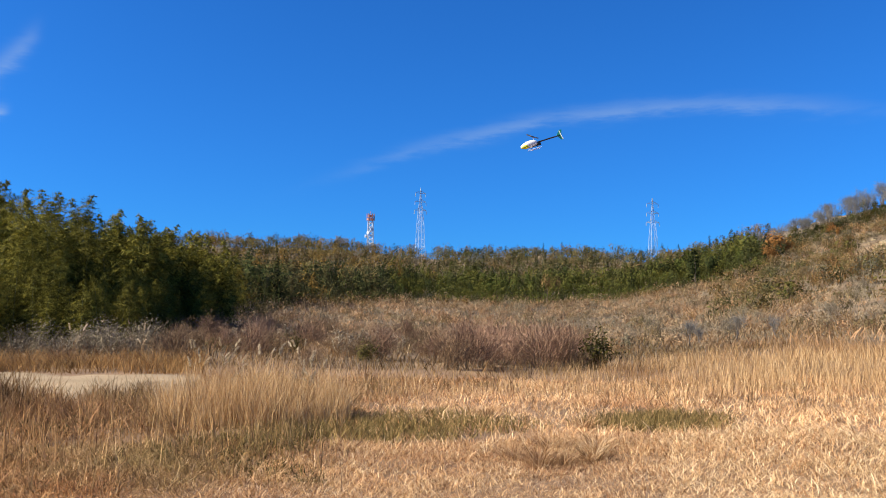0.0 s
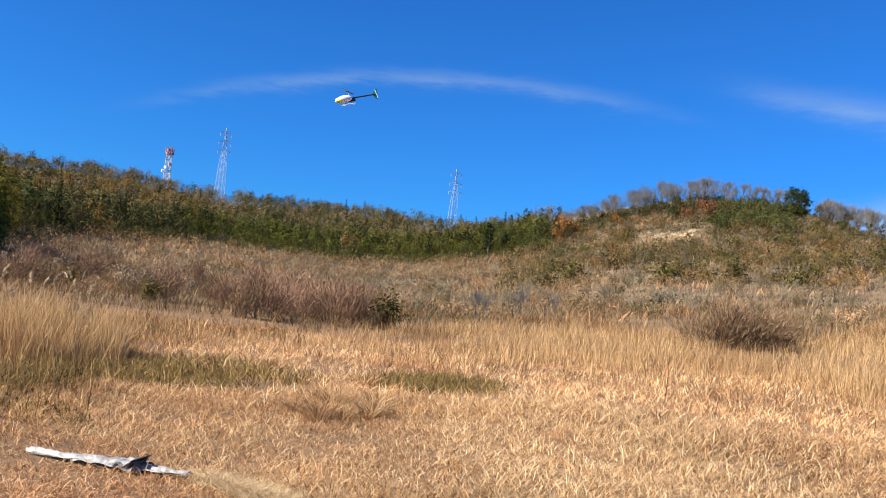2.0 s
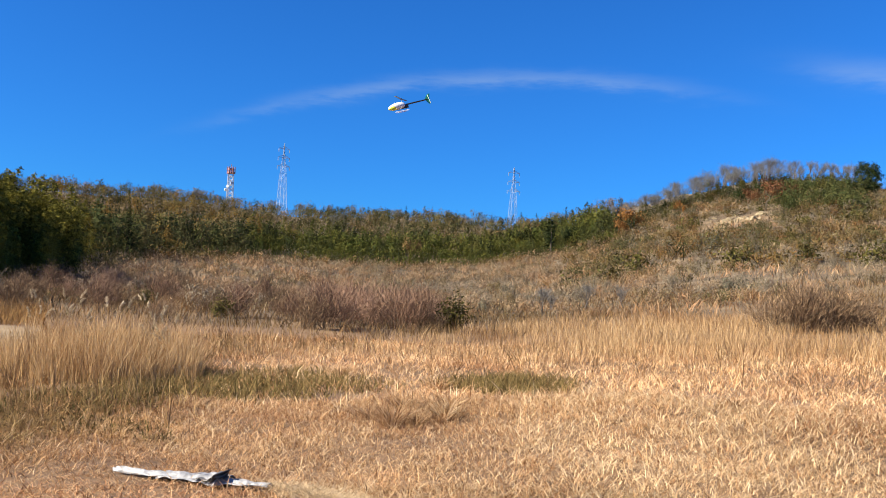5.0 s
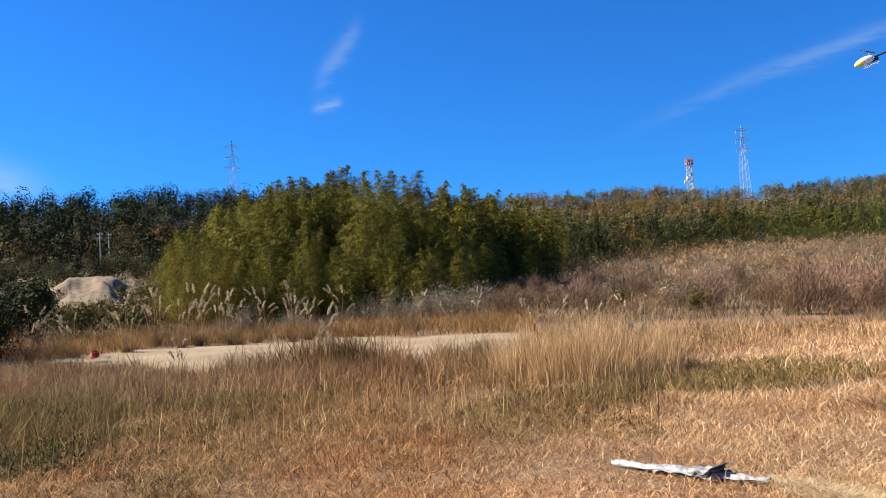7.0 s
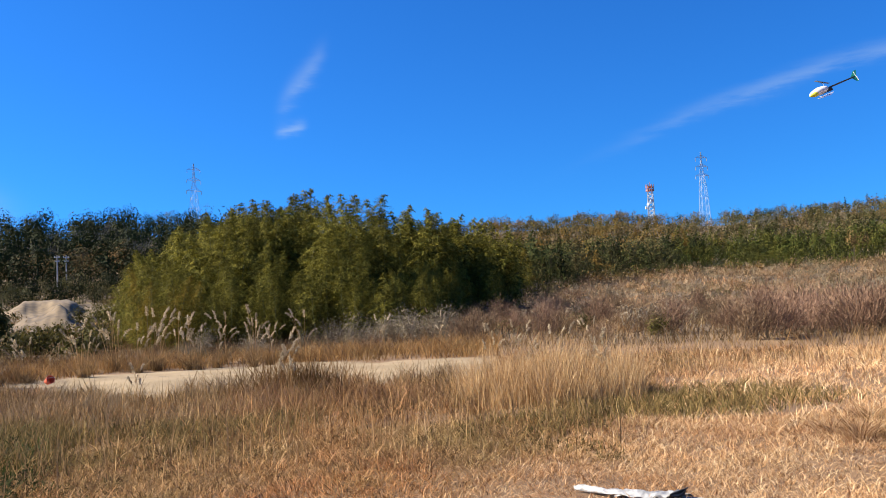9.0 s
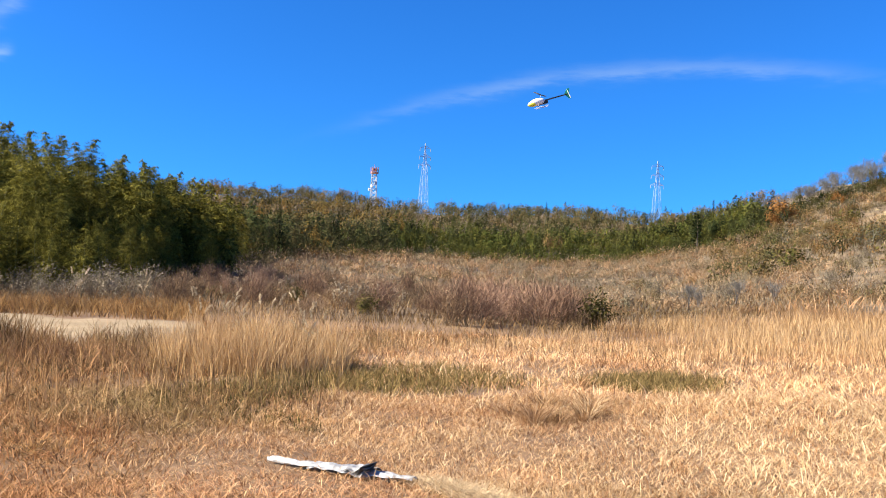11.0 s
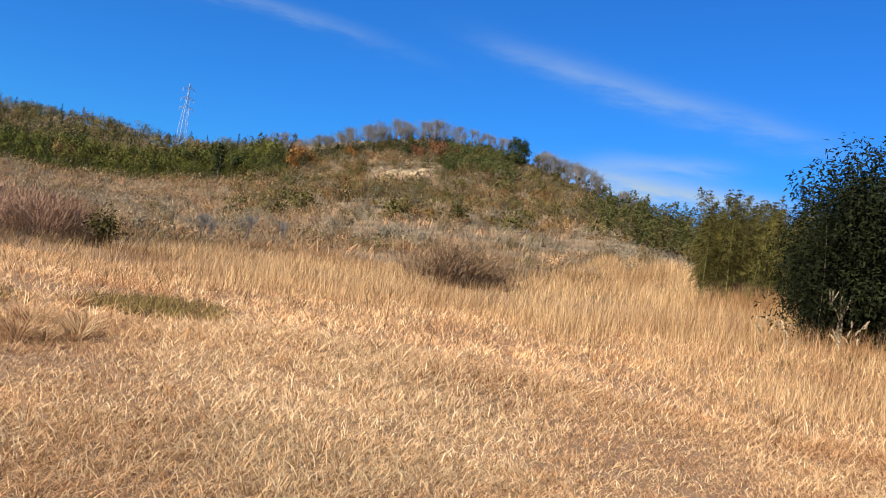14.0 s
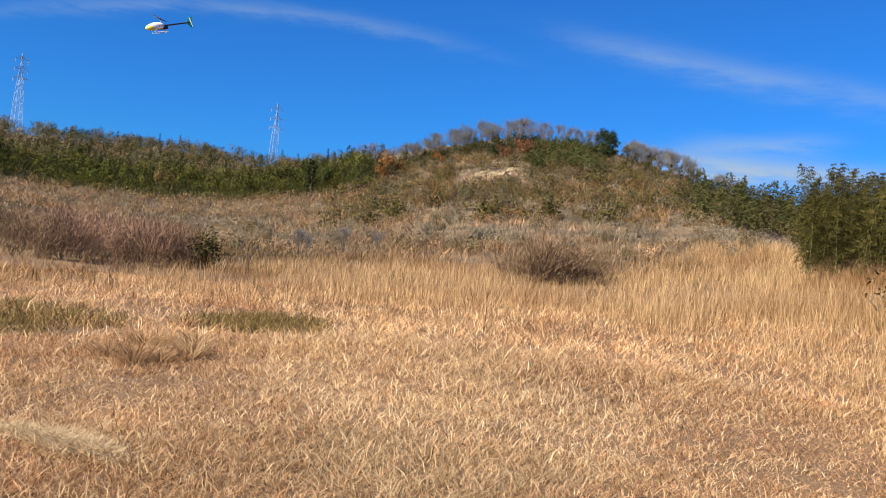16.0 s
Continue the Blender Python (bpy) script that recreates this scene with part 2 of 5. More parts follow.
M_RUSSET = leafy("russet_grass", [(0.0, (0.20, 0.10, 0.065)), (0.3, (0.48, 0.265, 0.175)), (0.7, (0.80, 0.50, 0.345)), (1.0, (1.0, 0.73, 0.55))], 0.25)
M_FADED = leafy("faded_grass", [(0.0, (0.075, 0.05, 0.031)), (0.4, (0.23, 0.16, 0.10)), (0.8, (0.48, 0.36, 0.24)), (1.0, (0.82, 0.66, 0.48))], 0.3,
                patch=[(0.30, (0.55, 0.6, 0.42)), (0.46, (1, 0.95, 0.9)), (0.6, (1.15, 0.85, 0.75)), (0.72, (1.2, 1.1, 0.95))], patch_scale=0.4)
M_TALL = leafy("tall_grass", [(0.0, (0.27, 0.165, 0.10)), (0.4, (0.55, 0.39, 0.255)), (1.0, (0.87, 0.68, 0.51))], 0.35,
               patch=[(0.3, (0.55, 0.45, 0.4)), (0.5, (1, 1, 1))], patch_scale=0.2)
M_DULL = leafy("withered_weeds", [(0.0, (0.14, 0.09, 0.06)), (0.5, (0.33, 0.235, 0.15)), (1.0, (0.68, 0.50, 0.32))], 0.2,
               patch=[(0.3, (0.55, 0.5, 0.42)), (0.5, (1, 1, 1)), (0.7, (1.1, 0.85, 0.7))], patch_scale=0.2)
M_SCRUB = leafy("brown_scrub", [(0.0, (0.19, 0.15, 0.122)), (0.5, (0.33, 0.262, 0.215)), (1.0, (0.47, 0.38, 0.315))], 0.15,
                patch=[(0.3, (0.5, 0.55, 0.42)), (0.45, (1, 1, 1)), (0.6, (1.1, 0.85, 0.72)), (0.75, (1.3, 1.2, 1.05))], patch_scale=0.14)
M_HILL = leafy("hillside_scrub", [(0.0, (0.081, 0.073, 0.041)), (0.5, (0.120, 0.105, 0.058)), (1.0, (0.186, 0.150, 0.089))], 0.15,
               patch=[(0.32, (0.6, 0.85, 0.5)), (0.47, (1, 1, 0.9)), (0.6, (1.4, 1.0, 0.8))], patch_scale=0.09)
M_GREY = leafy("grey_scrub", [(0.0, (0.19, 0.172, 0.165)), (0.5, (0.29, 0.262, 0.25)), (1.0, (0.40, 0.365, 0.35))], 0.1,
               patch=[(0.3, (0.5, 0.48, 0.36)), (0.5, (1, 1, 1)), (0.7, (1.1, 0.92, 0.78))], patch_scale=0.1)
M_GREEN = leafy("green_weeds", [(0.0, (0.10, 0.085, 0.04)), (0.5, (0.22, 0.175, 0.085)), (1.0, (0.44, 0.33, 0.18))], 0.2)
M_PLUME = leafy("pampas_plume", [(0.0, (0.40, 0.34, 0.29)), (0.5, (0.60, 0.53, 0.48)), (1.0, (0.84, 0.78, 0.74))], 0.3)
# Distant haze put into the colours: steel pale and bluish, tower paints muted.
M_STEEL = solid("hazed_galvanised_steel", [(0.3, (0.50, 0.60, 0.92)), (0.7, (0.62, 0.74, 1.12))], 0.2, 0.5, 0.0, 0.05, 5)
M_WHITE = solid("hazed_white_tower_paint", [(0.3, (0.64, 0.74, 1.08)), (0.7, (0.76, 0.87, 1.26))], 0.3, 0.5, 0, 0.05, 5)
M_REDP = solid("hazed_red_tower_paint", [(0.3, (0.52, 0.24, 0.24)), (0.7, (0.62, 0.32, 0.32))], 0.3, 0.5, 0, 0.05, 5)
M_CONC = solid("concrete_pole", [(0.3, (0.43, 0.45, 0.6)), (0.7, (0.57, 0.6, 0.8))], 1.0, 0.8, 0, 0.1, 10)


# ---------------------------------------------------------------- geometry helpers
class Geo:
    """Collects vertices, quads and triangles."""

    def __init__(self):
        self.v, self.q, self.t, self.n = [], [], [], 0

    def add(self, verts, quads=None, tris=None):
        verts = np.asarray(verts, float).reshape(-1, 3)
        if quads is not None and len(quads):
            self.q.append(np.asarray(quads, int).reshape(-1, 4) + self.n)
        if tris is not None and len(tris):
            self.t.append(np.asarray(tris, int).reshape(-1, 3) + self.n)
        self.v.append(verts)
        self.n += len(verts)

    def mesh(self, name, mat, smooth=False):
        me = bpy.data.meshes.new(name)
        v = np.concatenate(self.v)
        q = np.concatenate(self.q) if self.q else np.zeros((0, 4), int)
        t = np.concatenate(self.t) if self.t else np.zeros((0, 3), int)
        me.vertices.add(len(v))
        me.vertices.foreach_set("co", v.ravel())
        loops = np.concatenate([q.ravel(), t.ravel()])
        me.loops.add(len(loops))
        me.loops.foreach_set("vertex_index", loops)
        me.polygons.add(len(q) + len(t))
        starts = np.concatenate([np.arange(len(q)) * 4, 4 * len(q) + np.arange(len(t)) * 3])
        me.polygons.foreach_set("loop_start", starts)
        me.polygons.foreach_set("use_smooth", np.full(len(q) + len(t), smooth))
        me.materials.append(mat)
        me.update(calc_edges=True)
        return me


def part(name, geo, mat, parent, label="", smooth=False):
    ob = new(name, geo.mesh(name, mat, smooth))
    ob.parent = parent
    if label:
        tagged(ob, label)
    return ob


def thing(name, label, category, group="", at=(0, 0, 0)):
    ob = new(name)
    ob.location = at
    return tagged(ob, label, category, group)


def tube(g, pts, radii, sides=5):
    pts = np.asarray(pts, float)
    k = len(pts)
    d = np.gradient(pts, axis=0)
    d /= np.linalg.norm(d, axis=1, keepdims=True) + 1e-9
    ref = np.where(np.abs(d[:, 2:3]) > 0.9, [[1.0, 0, 0]], [[0, 0, 1.0]])
    a = np.cross(d, ref)
    a /= np.linalg.norm(a, axis=1, keepdims=True) + 1e-9
    b = np.cross(d, a)
    ang = np.arange(sides) * 2 * np.pi / sides
    ring = a[:, None] * np.cos(ang)[None, :, None] + b[:, None] * np.sin(ang)[None, :, None]
    v = pts[:, None] + ring * np.asarray(radii, float)[:, None, None]
    i, j = np.meshgrid(np.arange(k - 1), np.arange(sides), indexing="ij")
    q = np.stack([i * sides + j, i * sides + (j + 1) % sides, (i + 1) * sides + (j + 1) % sides, (i + 1) * sides + j], -1).reshape(-1, 4)
    caps = [[0, s + 1, s] for s in range(1, sides - 1)] + [[(k - 1) * sides, (k - 1) * sides + s, (k - 1) * sides + s + 1] for s in range(1, sides - 1)]
    g.add(v, q, caps)


def bar(g, a, b, r, sides=4):
    tube(g, [a, b], [r, r], sides)


def box(g, c, s):
    x, y, z = c
    a, b, d = s[0] / 2, s[1] / 2, s[2] / 2
    v = [(x + i * a, y + j * b, z + k * d) for k in (-1, 1) for j in (-1, 1) for i in (-1, 1)]
    g.add(v, [(0, 2, 3, 1), (4, 5, 7, 6), (0, 1, 5, 4), (2, 6, 7, 3), (0, 4, 6, 2), (1, 3, 7, 5)])


def leaves(g, pos, way, length, width, rng, normal=None, far=False):
    """Diamond leaves from pos along way; normal: the side that each one shows; far: plain triangles."""
    n = len(pos)
    if normal is not None:
        nn = normal / (np.linalg.norm(normal, axis=1, keepdims=True) + 1e-9)
        way = way - nn * (way * nn).sum(1, keepdims=True)
    way = way / (np.linalg.norm(way, axis=1, keepdims=True) + 1e-9)
    side = np.cross(way, rng.normal(size=(n, 3)) if normal is None else nn)
    side /= np.linalg.norm(side, axis=1, keepdims=True) + 1e-9
    length, width = np.broadcast_to(length, n)[:, None], np.broadcast_to(width, n)[:, None]
    mid = pos + way * length * 0.45
    if far:
        g.add(np.stack([pos + side * width / 2, pos + way * length, pos - side * width / 2], 1), None, np.arange(3 * n).reshape(-1, 3))
        return
    v = np.stack([pos, mid + side * width / 2, pos + way * length, mid - side * width / 2], 1)
    g.add(v, np.arange(4 * n).reshape(-1, 4))


def blades(g, pos, height, width, lean, curve, rng, segs=2, heading=None):
    """Grass blades that lean and droop; each is an island of its own."""
    n = len(pos)
    h = rng.uniform(0, 2 * np.pi, n) if heading is None else heading
    out = np.stack([np.cos(h), np.sin(h), 0 * h], -1)
    f = rng.uniform(0, np.pi, n)
    side = np.stack([np.cos(f), np.sin(f), 0 * f], -1)
    height, width, lean, curve = (np.broadcast_to(a, n)[:, None] for a in (height, width, lean, curve))
    rows = []
    for k in range(segs + 1):
        s = k / segs
        c = pos + out * height * (lean * s + curve * s * s) + np.array([0, 0, 1.0]) * height * (s - 0.4 * curve * s * s)
        w = width * (1 - 0.55 * s) / 2
        rows += [c - side * w, c + side * w] if k < segs else [c]
    v = np.stack(rows, 1)
    m = 2 * segs + 1
    base = np.arange(n)[:, None] * m
    q = np.concatenate([base + np.array([[2 * k, 2 * k + 1, 2 * k + 3, 2 * k + 2]]) for k in range(segs - 1)]) if segs > 1 else None
    g.add(v, q, base + np.array([[2 * segs - 2, 2 * segs - 1, 2 * segs]]))


# ---------------------------------------------------------------- the lie of the land
# bearing, foot of the woods (distance, rise in degrees), ridge (distance, rise in degrees)
LAND = [
    (-180, 60, 0.0, 300, 3.0), (-75, 60, -0.6, 340, 5.0), (-50, 56, -1.0, 350, 5.5), (-40, 60, -0.6, 350, 6.3), (-30, 66, -0.5, 340, 6.5),
    (-20, 72, 0.0, 330, 5.6), (-15, 92, 1.5, 350, 6.0), (-8, 150, 2.3, 380, 6.1), (0, 188, 2.6, 380, 5.4), (4, 194, 2.4, 376, 5.5), (9, 200, 2.3, 368, 5.8),
    (15, 195, 3.3, 320, 4.7), (22, 165, 4.8, 240, 7.3), (30, 145, 5.6, 222, 8.9), (36, 135, 5.0, 222, 8.1), (42, 80, 3.3, 210, 6.0),
    (48, 58, 2.4, 180, 4.6), (54, 42, 0.9, 140, 3.0), (62, 38, 0.2, 120, 2.5), (80, 40, 0.0, 150, 2.5), (180, 60, 0.0, 300, 3.0),
]
_A = np.array(LAND, float)


def smooth(t):
    t = np.clip(t, 0, 1)
    return t * t * (3 - 2 * t)


def _along(az, col):
    s = 0
    for d in (-3, -1, 1, 3):
        s = s + np.interp((az + d + 180) % 360 - 180, _A[:, 0], _A[:, col])
    return s / 4


def land(x, y):
    """Height of the ground."""
    x, y = np.asarray(x, float), np.asarray(y, float)
    r, az = np.hypot(x, y), np.degrees(np.arctan2(x, y))
    re, ee, rr, er = (_along(az, c) for c in (1, 2, 3, 4))
    ze = EYE + re * np.tan(np.radians(ee))
    field = ze * (np.clip(r - 14, 0, None) / (re - 14)) ** 1.7
    t = (r - re) / (rr - re)
    up = EYE + r * np.tan(np.radians(ee + (er - ee) * np.clip(t, 0, 1) ** 0.9))
    zr = EYE + rr * np.tan(np.radians(er))
    over = zr * (1 - 0.3 * smooth((r - rr) / 500) - 0.7 * smooth((r - 900) / 1600))
    z = np.where(r < re, field, np.where(r < rr, up, over))
    z = z + 0.35 * np.exp(-(((az - 27) / 16) ** 2) - ((r - 14.5) / 3.5) ** 2)
    rough = np.sin(x * 0.9 + 1.3 * np.sin(y * 0.5)) * np.sin(y * 0.8 + 1.1 * np.sin(x * 0.43))
    return z + 0.05 * rough * smooth((r - 3) / 6) + 0.5 * smooth((r - 70) / 60) * np.sin(x * 0.11 + 2) * np.sin(y * 0.13)


def on_land(az, r, sink=0.0):
    x, y = polar(np.asarray(az, float), np.asarray(r, float))
    return np.stack([x, y, land(x, y) - sink], -1)


def scatter(rng, n, az0, az1, r0, r1):
    az = rng.uniform(az0, az1, n)
    r = np.sqrt(rng.uniform(r0 * r0, r1 * r1, n))
    return az, r


def patchy(x, y, scale, seed=0.0):
    """A slow wander between 0 and 1 over the plan."""
    x, y = x / scale + seed, y / scale - seed
    return 0.5 + 0.25 * (np.sin(x + 1.7 * np.sin(y * 0.7 + seed)) + np.sin(y * 1.3 + 1.5 * np.sin(x * 0.8)))


def ground_sheet():
    g = Geo()
    az = np.concatenate([np.arange(-180, -64, 3.0), np.arange(-64, 66, 1.0), np.arange(66, 180, 3.0)])
    r = np.concatenate([[0.01], np.geomspace(0.6, 4200, 140)])
    A, R = np.meshgrid(az, r, indexing="ij")
    x, y = polar(A, R)
    z = land(x, y)
    n, k = A.shape
    i, j = np.meshgrid(np.arange(n), np.arange(k - 1), indexing="ij")
    q = np.stack([i * k + j, i * k + j + 1, ((i + 1) % n) * k + j + 1, ((i + 1) % n) * k + j], -1)[..., ::-1].reshape(-1, 4)
    g.add(np.stack([x, y, z], -1), q)
    # the small gap at the foot of the viewpoint
    cx, cy = np.array([-0.05, 0.05, 0.05, -0.05]), np.array([-0.05, -0.05, 0.05, 0.05])
    g.add(np.stack([cx, cy, land(cx, cy) - 0.002], -1), np.array([[0, 1, 2, 3]]))
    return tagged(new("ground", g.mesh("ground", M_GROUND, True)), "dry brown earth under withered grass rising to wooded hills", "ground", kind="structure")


ground_sheet()


def sheet(name, mat, label, category, az0, az1, r0, r1, na, nr, lift):
    """A bare patch that lies on the ground; r0 and r1 are functions of the bearing."""
    g = Geo()
    a = np.linspace(az0, az1, na)
    A = np.repeat(a[:, None], nr, 1)
    s = np.linspace(0, 1, nr)[None]
    R = r0(a)[:, None] * (1 - s) + r1(a)[:, None] * s
    x, y = polar(A, R)
    edge = np.minimum(np.minimum(s, 1 - s) * 8, 1)
    z = land(x, y) + lift * edge - 0.03 * (1 - edge)
    i, j = np.meshgrid(np.arange(na - 1), np.arange(nr - 1), indexing="ij")
    q = np.stack([i * nr + j, i * nr + j + 1, (i + 1) * nr + j + 1, (i + 1) * nr + j], -1)[..., ::-1].reshape(-1, 4)
    g.add(np.stack([x, y, z], -1), q)
    return tagged(new(name, g.mesh(name, mat, True)), label, category, kind="structure")


LOT_NEAR = lambda a: 25.5 + 1.2 * np.sin(a * 0.9) + 0.6 * np.sin(a * 2.3) + 9 * smooth((-37.5 - a) / 8)
LOT_FAR = lambda a: 38 + 3.0 * np.sin((a + 42) * 0.16) + 0.25 * np.sin(a * 1.7)
sheet("road", M_SAND, "bare pale sandy track across the field", "track", -45, -15, LOT_NEAR, LOT_FAR, 90, 14, 0.05)


# ---------------------------------------------------------------- grass and weeds
rng = np.random.default_rng(7)


def grass(name, label, mat, az, r, height, width, lean, curve, segs=2):
    g = Geo()
    blades(g, on_land(az, r, 0.02), height, width, lean, curve, rng, segs)
    return tagged(new(name, g.mesh(name, mat)), label, "grass", kind="stuff")


TARP_AZ, TARP_R = -6.0, 8.5
TARP_TURN = -TARP_AZ - 33.0


def hollow(az, r):
    """How far a spot lies in one of the damp hollows where green weeds grow: 0 to 1."""
    x, y = polar(az, r)
    ragged = 0.8 * (patchy(x, y, 0.9, 3.0) - 0.5) + 0.5 * (patchy(x, y, 0.35, 1.0) - 0.5)
    depth = 0 * az
    for a0, r0, wa, wr in ((-3, 17.5, 8.5, 2.6), (14.2, 18.6, 5.0, 2.2), (-12, 14.5, 5, 1.6), (-48, 16, 7, 4.0), (-33, 16, 6, 2.5)):
        depth = np.maximum(depth, 1.3 - ((az - a0) / wa) ** 2 - ((r - r0) / wr) ** 2 + ragged)
    return np.clip(depth, 0, 1)


def near_grass():
    """Curling blades in tufts over one another, finer near by and thinner further off."""
    for n, n_tuft, r0, r1, segs, wide in ((112000, 8500, 4.4, 8.4, 2, 0.84), (150000, 13000, 8.2, 15, 2, 0.82), (100000, 10000, 14.5, 34, 2, 0.85)):
        az, r = scatter(rng, n, -54, 62, r0, r1)
        ca, cr = scatter(rng, n_tuft, -54, 62, r0, r1)
        pick = rng.integers(0, n_tuft, n)
        tx, ty = polar(ca[pick], cr[pick])
        sp = 0.045 + 0.004 * cr[pick]
        tuft = rng.random(n) < 0.72
        x, y = polar(az, r)
        x = np.where(tuft, tx + rng.normal(size=n) * sp, x)
        y = np.where(tuft, ty + rng.normal(size=n) * sp, y)
        # blades of one tuft fall to much the same side and stand much the same height
        swing, stand = rng.uniform(0, 2 * np.pi, n_tuft), rng.uniform(0.65, 1.35, n_tuft)
        head = np.where(tuft, swing[pick] + rng.normal(size=n) * 1.3, rng.uniform(0, 2 * np.pi, n))
        tall = np.where(tuft, stand[pick], 0.8)
        az, r = np.degrees(np.arctan2(x, y)), np.hypot(x, y)
        p = 0.6 * patchy(x, y, 1.6) + 0.4 * patchy(x, y, 0.5, 2.0)
        mx, my = polar(TARP_AZ, TARP_R)
        ct, st = math.cos(radians(TARP_TURN)), math.sin(radians(TARP_TURN))
        sheet_gap = (np.abs((x - mx) * ct + (y - my) * st) < 0.82) & (np.abs((y - my) * ct - (x - mx) * st) < 0.10)
        straw_gap = (((az - 2.4) / 3.6) ** 2 + ((r - 7.75 + 0.14 * (az - 1.5)) / 0.36) ** 2 < 1) & (rng.random(n) < 0.75)
        weed_gap = rng.random(n) < 0.35 * hollow(az, r)
        bare = rng.random(n) < 0.15 * smooth((0.42 - p) / 0.2)
        keep = ~sheet_gap & ~straw_gap & ~weed_gap & ~bare & ~((az < -15) & (az > -45) & (r > LOT_NEAR(az) - 0.5))
        az, r, p, big, head, tall = az[keep], r[keep], p[keep], rng.random(keep.sum()), head[keep], tall[keep]
        k = len(az)
        h = (0.075 + 0.095 * p) * (1 + 1.2 * smooth((r - 9) / 10)) * rng.uniform(0.6, 1.3, k) * tall * np.where(big > 0.96, 1.5, 1)
        w = wide * (0.0062 + 0.00062 * r) * rng.uniform(0.55, 1.45, k)
        lean, curve = rng.uniform(-0.1, 0.6, k) * (1.1 - 0.4 * p), rng.uniform(0.3, 1.9, k)
        faded = rng.random(k) < 0.92 * smooth((-13 - az + 0.9 * (r - 8) + 6 * (p - 0.5)) / 12) * (1 - smooth((az - 2) / 6))
        chance = rng.random(k)
        pale = ~faded & (chance < 0.7 * np.exp(-(((az - 26) / 15) ** 2) - ((r - 10) / 6) ** 2))
        russet = ~faded & ~pale & (chance > 1 - 0.6 * smooth((4 - az) / 10) * smooth((11 - r) / 5) - 0.25 * smooth((0.5 - p) / 0.25))
        for pick, name, label, mat in ((~faded & ~pale & ~russet, "dry_grass", "golden-brown matted dry grass covering the field", M_GRASS),
                                       (pale, "bleached_grass", "pale bleached grass lying in the field", M_BLEACHED), (russet, "russet_grass", "reddish-brown dry grass in the field", M_RUSSET), (faded, "faded_grass", "dull brown withered grass near the track", M_FADED)):
            if pick.any():
                g = Geo()
                blades(g, on_land(az[pick], r[pick], 0.02), h[pick] * (1.35 if mat is M_FADED else 1), w[pick], lean[pick], curve[pick], rng, segs, head[pick])
                tagged(new(name, g.mesh(name, mat)), label, "grass", kind="stuff")


near_grass()


def tussocks():
    """Coarser tufts that stand out of the matted grass and arch outwards."""
    ca, cr = scatter(rng, 24, -50, 60, 12.0, 21)
    ok = ~((np.abs(ca - TARP_AZ) < 9) & (np.abs(cr - TARP_R) < 1.2))
    ca, cr = np.concatenate([ca[ok], rng.normal(7.6, 1.3, 9)]), np.concatenate([cr[ok], rng.normal(12.8, 0.5, 9)])
    k = 150
    n = len(ca) * k
    cx, cy = polar(np.repeat(ca, k), np.repeat(cr, k))
    size = np.repeat(rng.uniform(0.55, 1.0, len(ca)) * np.where(ca < -13, 0.7, 1), k)
    hd = rng.uniform(0, 2 * np.pi, n)
    d = np.abs(rng.normal(size=n)) * 0.12 * size
    x, y = cx + np.cos(hd) * d, cy + np.sin(hd) * d
    pos = np.stack([x, y, land(x, y) - 0.02], -1)
    left = np.repeat(ca, k) < -13
    for pick, mat, name in ((~left, M_GRASS, "grass_tussocks"), (left, M_FADED, "faded_tussocks")):
        g = Geo()
        blades(g, pos[pick], 0.42 * size[pick] * rng.uniform(0.6, 1.2, pick.sum()), 0.006 + 0.0004 * np.repeat(cr, k)[pick], rng.uniform(0.05, 0.4, pick.sum()),
               rng.uniform(0.3, 1.1, pick.sum()), rng, 3, hd[pick] + rng.normal(size=pick.sum()) * 0.5)
        tagged(new(name, g.mesh(name, mat)), "arching tufts of coarse dry grass", "grass", kind="stuff")


tussocks()


